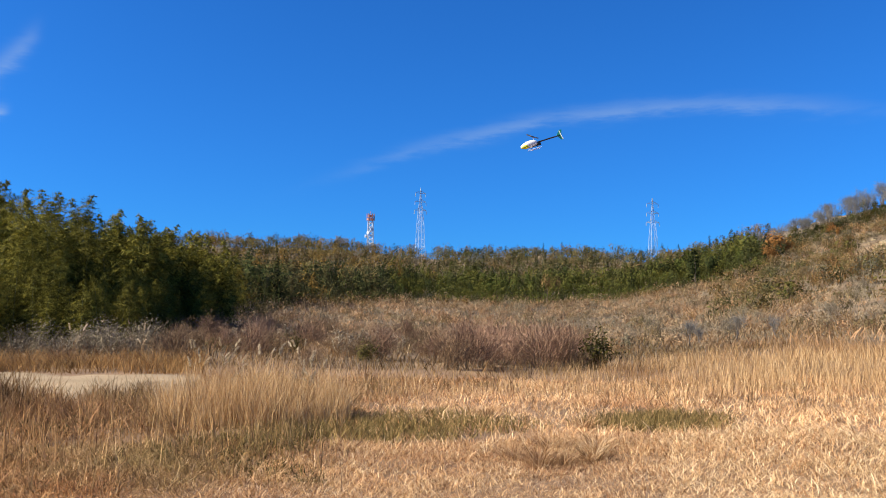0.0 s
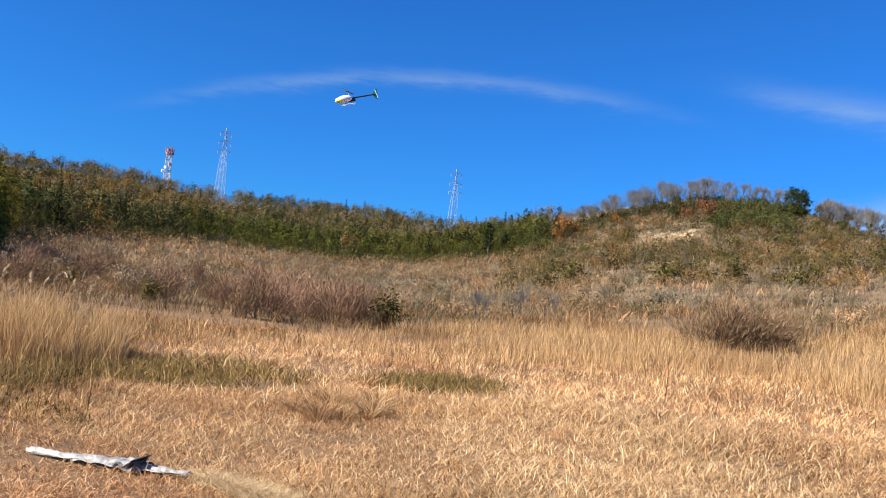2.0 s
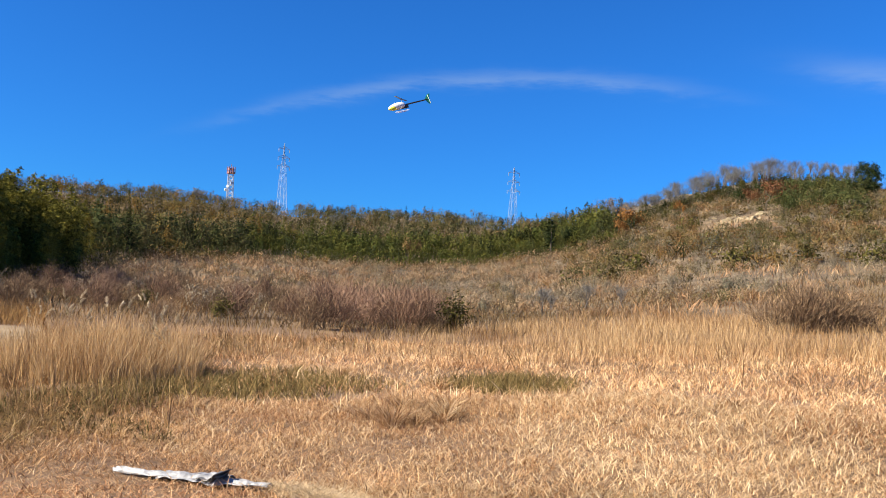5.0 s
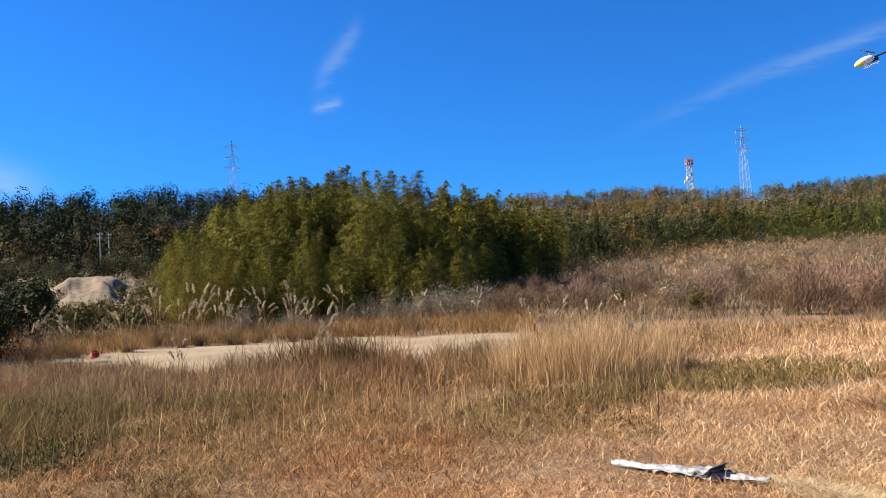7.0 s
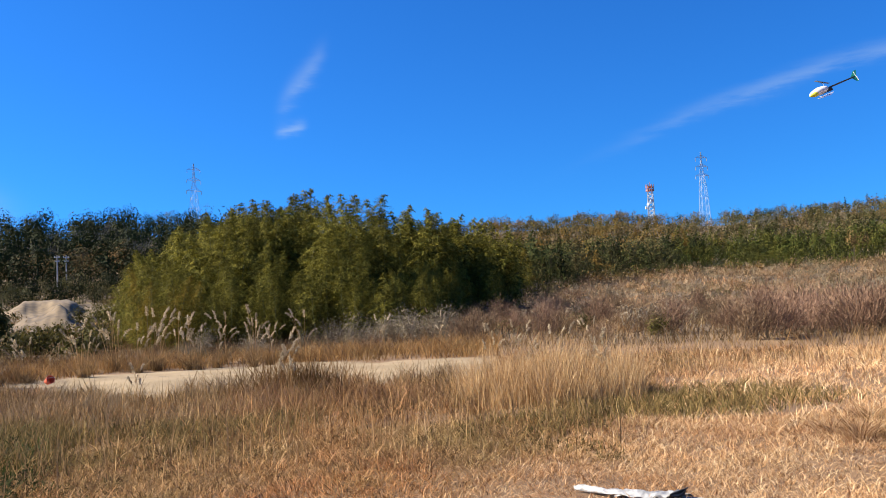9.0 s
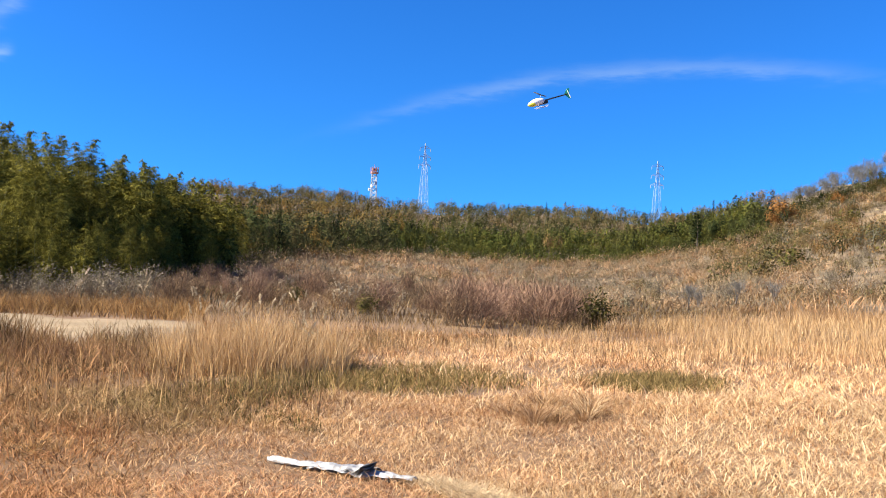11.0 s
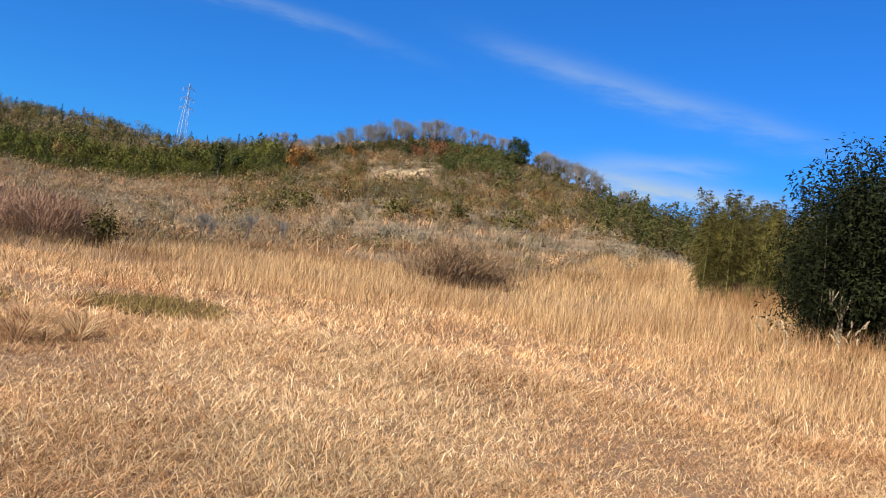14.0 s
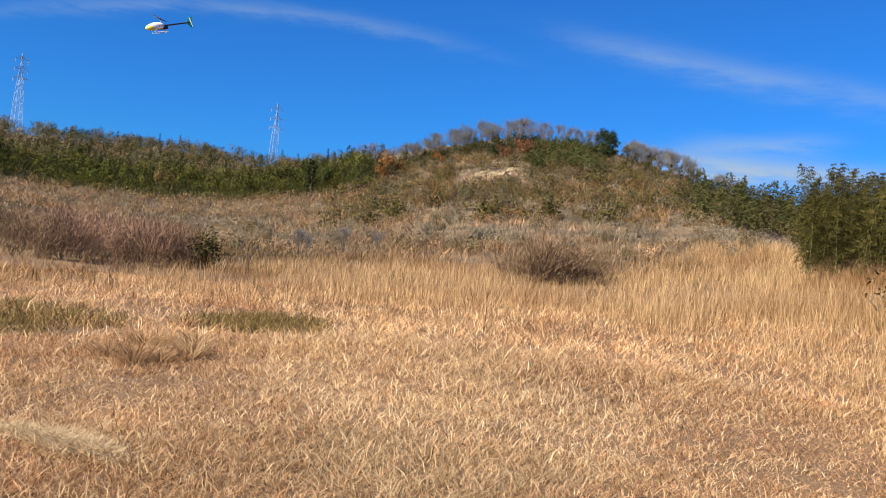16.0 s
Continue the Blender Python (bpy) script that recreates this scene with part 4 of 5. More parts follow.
def plant(kinds, n, az0, az1, r0, r1, s0, s1, apart=2.0, when=None):
    """Spreads copies of the kinds, not too close to one another."""
    spots = []
    for _ in range(n * 12):
        if len(spots) >= n:
            break
        az, r = scatter(rng, 1, az0, az1, r0, r1)
        x, y = polar(az[0], r[0])
        if when and not when(az[0], r[0]):
            continue
        if all((x - a) ** 2 + (y - b) ** 2 > apart * apart for a, b in spots):
            spots.append((x, y))
            put(kinds[rng.integers(0, len(kinds))], az[0], r[0], rng.uniform(s0, s1))


GREEN_B = [bamboo("bamboo", "tall green bamboo with feathery tiers of foliage", M_BAMBOO, 10, s, 110, 34, 0.42, 0.115) for s in (1, 2, 3, 4)]
LIGHT_B = [bamboo("bamboo", "slender green bamboo with feathery foliage", M_BAMBOO, 10, s, 86, 26, 0.46, 0.12) for s in (7, 8)]
SHADE_B = [bamboo("bamboo", "dark green bamboo at the edge of the field, leaves darkened for shade", M_SHADE, 10, s, 84, 28, 0.42, 0.16, M_BARK) for s in (9, 10)]
OLIVE_B = [bamboo("bamboo", "dense olive-green bamboo at the edge of the field", M_OLIVE, 10, s, 80, 28, 0.42, 0.15) for s in (3, 4)]
YELLOW_B = [bamboo("bamboo", "yellowing bamboo with feathery tiers of foliage", M_BAMBOO_Y, 10, s, 76, 26, 0.44, 0.16) for s in (5, 6)]
BROWN_T = [broadleaf("deciduous_tree", "brown half-bare deciduous tree on the hillside", M_BROWN, 8, s, 0.36, 420, 0.42) for s in (21, 22)]
OLIVE_T = [broadleaf("deciduous_tree", "olive-green leafy tree on the hillside", M_OLIVE, 8, s, 0.36, 480, 0.45) for s in (24, 25)]
DARK_T = [broadleaf("evergreen_tree", "dark green evergreen tree with a dense crown", M_EVER, 8, s, 0.38, 620, 0.5, low=0.16) for s in (26, 27)]
NEAR_DARK = [dense_tree("evergreen_tree", "dark green evergreen tree with a dense crown down to the ground, leaves darkened for shade", M_SHADE, 8, s) for s in (28, 29, 30)]
PINE = dense_tree("pine_tree", "dark green round-headed pine on the hilltop", M_EVER, 8, 33, 0.5)
CEDAR = [conifer("cedar_tree", "dark green conical cedar tree", M_EVER, 9, s, 620, 0.2, 0.5) for s in (31,)]
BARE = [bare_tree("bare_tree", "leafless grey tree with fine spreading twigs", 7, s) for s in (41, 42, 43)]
ORANGE_T = broadleaf("autumn_tree", "small tree with orange autumn leaves", M_ORANGE, 5, 51, 0.5, 520, 0.35)
RED_T = broadleaf("autumn_tree", "small tree with russet red autumn leaves", M_RED, 5, 52, 0.5, 520, 0.35)
BUSH_D = shrub("shrub", "dark olive leafy shrub among dry grass", M_OLIVE, 1.8, 61, 0.7, 700, 0.15)
BUSH_B = [shrub("shrub", "dark brown bare twiggy shrub", M_THORN, 2.0, s, 0.85, 2300, 0.19, twigs=True) for s in (62, 63)]
BUSH_R = [shrub("shrub", "reddish-brown twiggy shrub in the dry field", M_MAUVE, 2.0, s, 0.9, 2300, 0.19, twigs=True) for s in (68, 69)]
BUSH_S = [shrub("shrub", "low green shrub on the hillside", M_OLIVE, 2.2, s, 0.9, 280, 0.32) for s in (64, 65)]
BUSH_G = [shrub("shrub", "silvery grey dry shrub", M_GREY, 1.6, s, 0.8, 1000, 0.075) for s in (66, 67)]


def crown_geo(h, seed, n, leaf, conical=False):
    """A far tree's crown on a short trunk, as bare geometry."""
    g = np.random.default_rng(seed)
    lg = Geo()
    if conical:
        t = 0.1 + 0.9 * g.random(n)
        a = g.uniform(0, 6.28, n)
        reach = h * 0.2 * (1.05 - t) ** 0.8 * np.sqrt(g.random(n)) * (0.8 + 0.3 * np.sin(3 * a + 30 * np.round(t * 9) / 9))
        p = np.stack([np.cos(a) * reach, np.sin(a) * reach, h * t], -1)
    else:
        m = 16
        c = g.normal(size=(m, 3)) * [0.27 * h, 0.27 * h, 0.17 * h] + [0, 0, 0.45 * h]
        k = g.integers(0, m, n)
        d = g.normal(size=(n, 3))
        d /= np.linalg.norm(d, axis=1, keepdims=True)
        p = c[k] + d * h * 0.18 * g.uniform(0.75, 1.05, (n, 1))
    p[:, 2] = np.clip(p[:, 2], 0.03 * h, h)
    out = (d if not conical else 0) + (p - [0, 0, 0.5 * h]) / (0.35 * h) + g.normal(size=p.shape) * 0.2 + [0, 0, 0.3]
    leaves(lg, p, g.normal(size=p.shape), leaf * g.uniform(0.6, 1.4, n), leaf * 0.8, g, out, True)
    tube(lg, [(0, 0, -0.3), (0.02 * h, 0, 0.4 * h), (0, 0, 0.75 * h)], [0.02 * h, 0.015 * h, 0.006 * h], 4)
    return lg


def woods(name, label, mat, kinds, n, az0, az1, r0, r1, s0, s1, apart, when, rise=0.0):
    """Far trees that nobody could count, joined into one."""
    cell, spots, tries = {}, [], 0
    while len(spots) < n and tries < n * 6:
        tries += 1
        az = rng.uniform(az0, az1)
        r = math.sqrt(rng.uniform(r0 * r0, r1 * r1))
        if not when(az, r):
            continue
        x, y = polar(az, r)
        key = (int(x // apart), int(y // apart))
        if key in cell:
            continue
        cell[key] = 1
        spots.append((x, y))
    mats = mat if isinstance(mat, (list, tuple)) else [mat]
    outs = [Geo() for _ in mats]
    flat = [(np.concatenate(k.v), np.concatenate(k.q) if k.q else None, np.concatenate(k.t) if k.t else None) for k in kinds]
    for x, y in spots:
        v, q, t = flat[rng.integers(0, len(flat))]
        a, sz = rng.uniform(0, 6.28), rng.uniform(s0, s1)
        if rise:
            sz *= 0.45 + 0.75 * smooth((math.hypot(x, y) - float(_along(math.degrees(math.atan2(x, y)), 1))) / rise)
        c, sn = math.cos(a) * sz, math.sin(a) * sz
        w = np.stack([v[:, 0] * c - v[:, 1] * sn + x, v[:, 0] * sn + v[:, 1] * c + y, v[:, 2] * sz * rng.uniform(0.85, 1.15) + float(land(x, y)) - 0.1], -1)
        outs[rng.integers(0, len(outs))].add(w, q, t)
    for out, one in zip(outs, mats):
        if out.n:
            tagged(new(name, out.mesh(name, one)), label, "woods", kind="stuff")


FAR_B = [bamboo_geo(8, s, 40, 11, 0.62, 0.3)[1] for s in (11, 12, 13)]
FAR_R = [crown_geo(8, s, 420, 0.42) for s in (14, 15, 16)]
FAR_C = [crown_geo(9, s, 360, 0.42, True) for s in (17, 18)]
FAR_D = [crown_geo(8, s, 520, 0.38) for s in (19, 20)]
wood = lambda a, r: _along(a, 1) - 1 < r < _along(a, 3) + 10
strip = lambda a, r: _along(a, 1) - 1 < r < _along(a, 1) + 55

# bamboo grove by the track: a dome, tallest in its middle, lower towards the field
GROVE_AZ = (-40, -38, -36, -33, -30, -27, -24.5, -22, -20, -17, -14, -12)
GROVE_TOP = (3.4, 4.8, 6.3, 8.0, 8.6, 8.95, 8.9, 8.1, 7.5, 7.0, 6.6, 6.4)


def front(a):
    return 56 + 3 * abs(math.sin(a * 0.5)) + 9 * float(smooth((a + 22) / 6))


def grove_height(a, r):
    """The height of the dome over the ground at a spot of the grove."""
    x, y = polar(a, r)
    full = EYE + r * math.tan(radians(float(np.interp(a, GROVE_AZ, GROVE_TOP)))) - float(land(x, y))
    return full * (0.5 + 0.5 * float(smooth((r - front(a)) / 13)))


def grove(kinds, n, az0, az1, r0, r1, s0, s1, apart, when=None):
    spots = []
    for _ in range(n * 12):
        if len(spots) >= n:
            break
        az, r = (q[0] for q in scatter(rng, 1, az0, az1, r0, r1))
        x, y = polar(az, r)
        if (when and not when(az, r)) or any((x - a) ** 2 + (y - b) ** 2 < apart * apart for a, b in spots):
            continue
        spots.append((x, y))
        put(kinds[rng.integers(0, len(kinds))], az, r, grove_height(az, r) / 9.8 * rng.uniform(s0, s1), lean=3.0)


grove(GREEN_B, 150, -38.5, -14, 56, 82, 0.86, 1.03, 1.3, lambda a, r: r > front(a) + 1)
BACK_B = [bamboo_geo(10, s, 66, 16, 0.66, 0.19)[1] for s in (7, 8)]
woods("grove_depth", "bamboo packed closely in the depth of the grove", M_BAMBOO, BACK_B, 110, -35, -16, 66, 88, 0.74, 0.92, 1.5, lambda a, r: r > front(a) + 6)
woods("grove_flanks", "lower bamboo packed behind the flanks of the grove", M_BAMBOO, BACK_B, 40, -38, -13, 72, 86, 0.6, 0.75, 1.8, lambda a, r: abs(a + 26) > 7)
grove(LIGHT_B, 34, -38, -15, 54, 72, 0.7, 1.0, 1.8, lambda a, r: front(a) - 2 < r < front(a) + 5)
plant(YELLOW_B, 26, -20, -10.5, 82, 116, 0.5, 0.74, 2.2, lambda a, r: r > _along(a, 1) - 2)
plant(LIGHT_B, 30, -19.5, -10.5, 74, 112, 0.45, 0.74, 2.0, lambda a, r: r > _along(a, 1) - 2)
plant(YELLOW_B, 7, -37.4, -34, 55, 62, 0.42, 0.6, 1.6)
plant(LIGHT_B, 9, -38, -34, 56, 64, 0.4, 0.62, 1.6)
# wooded slope ahead
FAR_S = [crown_geo(8, s, 260, 0.52) for s in (141, 142, 143, 144)]
woods("green_woods", "dense green bamboo along the foot of the wooded slope", [M_FAR_GREEN, M_FAR_FRESH, M_FAR_FRESH], FAR_B + FAR_S, 430, -4, 20, 110, 255, 0.55, 0.9, 2.2, lambda a, r: strip(a, r) and r < _along(a, 1) + 42, 34)
woods("foot_woods", "dense green bamboo beside the grove", [M_FAR_GREEN, M_FAR_OLIVE], FAR_B + FAR_S + FAR_S, 190, -20, -3, 74, 200, 0.5, 0.95, 2.2, lambda a, r: _along(a, 1) - 1 < r < _along(a, 1) + 44, 30)
woods("golden_woods", "yellowing bamboo and leafy trees on the wooded slope", [M_FAR_GOLD, M_FAR_OLIVE, M_FAR_GOLD], FAR_B + FAR_S + FAR_S, 210, -21, -2, 100, 380, 0.55, 0.95, 4.4, wood)
woods("upper_green_woods", "green treetops along the far wooded ridge", [M_FAR_GREEN, M_FAR_OLIVE], FAR_B + FAR_S, 190, 0, 21, 280, 395, 0.5, 0.85, 4.0, wood)
woods("brown_woods", "brown half-bare woods on the slope", [M_FAR_BROWN, M_FAR_GREY, M_FAR_OLIVE, M_FAR_BROWN, M_FAR_OLIVE], FAR_S, 620, -21, 20, 130, 395, 0.45, 0.95, 4.0, lambda a, r: wood(a, r) and r > _along(a, 1) + 36)
woods("dark_evergreens", "scattered dark evergreens in the woods", M_FAR_DARK, FAR_R + FAR_C + FAR_C, 74, -20, 21, 130, 390, 0.5, 0.95, 8.0, wood)
woods("hill_bushes", "olive, rust and brown bushes covering the hill", [M_FAR_OLIVE, M_FAR_BROWN, M_FAR_RUST, M_FAR_GREY, M_FAR_OLIVE, M_FAR_BROWN], FAR_S, 640, 18, 47, 112, 214, 0.18, 0.42, 2.4, lambda a, r: r < _along(a, 3) - 4 and not by_rocks(a, r))
woods("hilltop_evergreens", "dark evergreen bushes below the bare trees on the hilltop", [M_FAR_DARK, M_FAR_OLIVE, M_FAR_DARK], FAR_S, 90, 19.5, 34, 190, 216, 0.3, 0.55, 2.6, lambda a, r: True)
woods("slope_bushes", "grey-brown dry bushes dotting the slope", [M_FAR_GREY, M_FAR_BROWN, M_GREY, M_SCRUB], FAR_S, 620, -16, 46, 52, 185, 0.10, 0.27, 2.0, lambda a, r: r < _along(a, 1) + 4 and not ((a > 3) and r < 60))
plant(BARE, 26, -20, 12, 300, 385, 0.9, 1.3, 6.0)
edge_az, edge_r = scatter(rng, 9000, -19, 21, 70, 215)
edge_ok = np.abs(edge_r - _along(edge_az, 1)) < 3.5
clumps("woods_edge", "olive and brown brush along the edge of the woods", M_HILL, edge_az[edge_ok], edge_r[edge_ok], rng.uniform(0.9, 2.4, edge_ok.sum()), 46, 1.0, 0.6)
# dark hill beyond the cut bank
woods("dark_hill_woods", "dark evergreen woods on the hill behind the cut bank", M_FAR_DARK, FAR_D, 300, -54, -27, 215, 362, 1.2, 1.75, 5.0, lambda a, r: True)
woods("hill_skirt_woods", "low dark evergreens at the foot of the dark hill", [M_FAR_DARK, M_FAR_OLIVE, M_FAR_DARK], FAR_D, 100, -54, -35.5, 176, 216, 0.45, 0.8, 4.0, lambda a, r: True)
woods("hill_brown_woods", "grey-brown bare treetops on the dark hill", M_FAR_BROWN, FAR_R, 26, -47, -36, 222, 262, 0.8, 1.3, 5.0, lambda a, r: True)
plant(BARE, 16, -46, -36, 225, 330, 1.5, 2.0, 5.0)
plant(OLIVE_T, 9, -41, -37, 66, 100, 0.25, 0.45, 2.5)
plant(OLIVE_T, 8, -48, -36, 190, 215, 0.4, 0.7, 4.0)
plant(BUSH_S, 26, -51, -37, 48, 92, 0.5, 1.0, 2.0)
plant(DARK_T, 12, -50, -45.2, 44, 74, 0.3, 0.6, 2.0)
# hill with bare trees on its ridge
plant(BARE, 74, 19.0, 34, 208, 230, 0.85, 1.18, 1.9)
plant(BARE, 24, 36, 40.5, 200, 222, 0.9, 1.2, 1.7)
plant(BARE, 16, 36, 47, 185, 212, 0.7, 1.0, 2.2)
plant(OLIVE_T, 40, 19.5, 41, 188, 214, 0.3, 0.6, 3.0)
plant(BROWN_T, 10, 19.5, 47, 160, 200, 0.3, 0.5, 3.5)
plant(DARK_T, 26, 19, 42, 190, 216, 0.3, 0.5, 3.0)
plant(BUSH_S, 66, 18, 47, 100, 205, 0.6, 1.5, 3.0, lambda a, r: not by_rocks(a, r))
woods("hill_bamboo", "patches of green bamboo on the side of the hill", M_FAR_GREEN, FAR_B + FAR_S, 62, 30.0, 34.8, 166, 196, 0.4, 0.7, 2.6, lambda a, r: True)
woods("hill_foot_bamboo", "green bamboo at the foot of the hill", [M_FAR_GREEN, M_FAR_OLIVE], FAR_B, 150, 39.5, 56, 78, 150, 0.5, 0.75, 2.6, lambda a, r: r > _along(a, 1) + 8)
woods("saddle_woods", "mixed woods in the saddle between the hills", M_FAR_GREEN, FAR_B, 60, 14.5, 20.5, 180, 240, 0.5, 0.8, 3.5, wood)
plant(DARK_T, 6, 13.5, 17.5, 190, 230, 0.7, 0.9, 4.0)
put(CEDAR[0], 16.0, 188, 0.95)
put(ORANGE_T, 21.2, 186, 1.3)
put(ORANGE_T, 20.5, 184, 0.9)
put(RED_T, 29.2, 178, 1.4)
put(ORANGE_T, 24.2, 190, 0.8)
put(RED_T, 28.2, 182, 1.0)
put(RED_T, 30.6, 188, 0.8)
put(PINE, 34.8, 204, 0.95)
put(PINE, 43.2, 180, 0.55)
put(PINE, 44.8, 178, 0.36)
put(BROWN_T[0], 6.7, 205, 1.0)
# grove at the field's edge
plant(OLIVE_B, 50, 47.2, 54, 46, 60, 0.42, 0.62, 1.0)
plant(LIGHT_B, 8, 46.5, 53.5, 48, 62, 0.4, 0.56, 1.6)
plant(OLIVE_B, 14, 46.5, 53.5, 46, 62, 0.4, 0.58, 1.2)
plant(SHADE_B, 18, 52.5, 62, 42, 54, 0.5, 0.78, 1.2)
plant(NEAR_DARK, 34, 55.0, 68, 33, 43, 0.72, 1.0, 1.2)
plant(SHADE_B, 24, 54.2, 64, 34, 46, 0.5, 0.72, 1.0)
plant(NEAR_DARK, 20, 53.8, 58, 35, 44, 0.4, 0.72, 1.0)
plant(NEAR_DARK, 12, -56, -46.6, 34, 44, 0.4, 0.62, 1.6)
# bushes in the field
put(BUSH_D, 10.2, 44, 1.15)
put(BUSH_D, 9.6, 44.5, 0.8)
for az, r, size in ((29.6, 43, 1.0), (30.8, 43, 1.25), (32.0, 43.5, 1.3), (33.2, 44, 1.15), (34.4, 44.5, 0.95)):
    put(BUSH_B[rng.integers(0, 2)], az, r, size)
for az, r, size in ((15.6, 60, 0.42), (16.2, 61, 0.34), (18.4, 62, 0.42), (20.6, 63, 0.36)):
    put(BARE[rng.integers(0, 3)], az, r, size)
plant(BUSH_B, 46, -17, 9.5, 40, 84, 0.55, 1.05, 3.4)
plant(BUSH_R, 16, 1, 9.3, 41, 54, 0.75, 1.2, 1.6)
plant(BUSH_R, 10, -16, 2, 44, 80, 0.6, 1.1, 3.0)
plant([BUSH_D], 12, -14, 9, 46, 84, 0.5, 0.85, 5.0)
plant(BUSH_G, 12, -37, -17, 44, 56, 0.6, 1.2, 1.6)
plant(BUSH_G, 10, -26, -18, 50, 57, 1.0, 1.5, 1.8)
plant(BUSH_G, 60, 6, 40, 65, 120, 0.7, 1.3, 3.0)


# ---------------------------------------------------------------- bare banks and rocks
def sand_bank():
    """The dug-out bank behind the trees: a sandy slope with a spoil heap before it."""
    g = Geo()
    a, r = np.meshgrid(np.linspace(-45.0, -40.2, 50), np.linspace(112, 176, 40), indexing="ij")
    x, y = polar(a, r)
    edge = np.clip(np.minimum(np.minimum(a + 45.0, -40.2 - a) / 1.2, np.minimum(r - 112, 176 - r) / 8), 0, 1)
    heap = 2.4 * np.exp(-(np.hypot((a + 41.9) / 0.8, (r - 128) / 7) ** 1.5)) + 0.8 * np.exp(-(np.hypot((a + 43.8) / 0.8, (r - 134) / 7) ** 1.5))
    step = 1.5 * smooth((r - 150 - 4 * np.sin(a * 2)) / 10)
    gully = 0.05 * (np.sin(a * 5 + 0.07 * r) + np.sin(a * 11.3 + 2 * np.sin(r * 0.13))) * smooth((r - 105) / 20)
    z = land(x, y) + edge * (0.3 + heap + step + gully) - 0.6 * (1 - edge)
    n, k = a.shape
    i, j = np.meshgrid(np.arange(n - 1), np.arange(k - 1), indexing="ij")
    q = np.stack([i * k + j, i * k + j + 1, (i + 1) * k + j + 1, (i + 1) * k + j], -1)[..., ::-1].reshape(-1, 4)
    g.add(np.stack([x, y, z], -1), q)
    tagged(new("sand_bank", g.mesh("sand_bank", M_CUT, True)), "dug-out sandy bank with a pale spoil heap", "bank", kind="structure")


sand_bank()


def rock(h, seed):
    """A broken lump of pale stone."""
    g = np.random.default_rng(seed)
    bm = bmesh.new()
    bmesh.ops.create_icosphere(bm, subdivisions=2, radius=1)
    for v in bm.verts:
        n = noise.noise(v.co * 1.3 + Vector((seed * 3.1, 0, 0))) * 0.5 + noise.noise(v.co * 3.1 + Vector((0, seed, 0))) * 0.25
        v.co = Vector((round(v.co.x * 2.5 + n) / 2.5 * 0.5 + v.co.x * 0.6, v.co.y * 0.6 * (1 + n), v.co.z * 0.55 * (1 + n))) * h
    me = bpy.data.meshes.new("rock")
    bm.to_mesh(me)
    bm.free()
    me.materials.append(M_ROCK)
    return tagged(new("rock", me), "pale weathered rock outcrop on the hillside", "rock", "rock outcrop")


rock_rng = np.random.default_rng(5)
for k in range(40):
    u = rock_rng.random()
    az, r, size = 25.4 + 3.4 * u + 0.25 * rock_rng.normal(), 174 - 8 * u + 3.4 * rock_rng.normal(), rock_rng.uniform(0.3, 0.85) * (0.55 + 0.6 * u)
    ob = rock(size, k + 1)
    x, y = polar(az, r)
    ob.matrix_basis = pose(x, y, float(land(x, y)) + 0.25 * size, rock_rng.uniform(-20, 20), rock_rng.uniform(-20, 20), rock_rng.uniform(0, 360))


# ---------------------------------------------------------------- pampas grass along the track
def pampas(seed):
    g = np.random.default_rng(seed)
    root = thing("pampas_grass", "clump of dry pampas grass with silvery drooping plumes", "grass", "pampas along the track")
    tg = Geo()
    n = 150
    pos = np.concatenate([g.normal(size=(n, 2)) * 0.16, np.zeros((n, 1))], 1)
    blades(tg, pos, g.uniform(0.5, 1.2, n), 0.02, g.uniform(0.05, 0.5, n), g.uniform(0.1, 0.7, n), g, 3)
    part("tuft", tg, M_DULL, root)
    for _ in range(6):
        a, h = g.uniform(0, 6.28), g.uniform(1.4, 2.6)
        lean, bend = g.uniform(0.02, 0.2), g.uniform(0.1, 0.45)
        out = np.array([math.cos(a), math.sin(a), 0])
        s = np.linspace(0, 1, 7)
        pts = np.array([*(g.normal(size=2) * 0.12), 0]) + out * (h * (lean * s + 0.25 * bend * s**3))[:, None] + np.array([0, 0, 1.0]) * (h * (s - 0.12 * bend * s**4))[:, None]
        sg = Geo()
        tube(sg, pts, np.linspace(0.008, 0.005, 7), 3)
        stalk = part("stalk", sg, M_TALL, root)
        pg = Geo()
        m = 90
        u = g.random(m)
        tip, d = pts[-1], pts[-1] - pts[-2]
        d = d / np.linalg.norm(d)
        hang = out * (0.08 + bend * 0.5)
        ln = g.uniform(0.36, 0.55)
        p = tip - d * 0.12 + (d * ln * u[:, None]) + hang * (u**2 * ln)[:, None] - np.array([0, 0, 1.0]) * (bend * 0.8 * ln * u**2)[:, None]
        p = p + g.normal(size=(m, 3)) * 0.014
        leaves(pg, p, d + hang * 2 + g.normal(size=(m, 3)) * 0.35 - np.array([0, 0, 0.4]), 0.12, 0.026, g)
        part("plume", pg, M_PLUME, stalk)
    return root


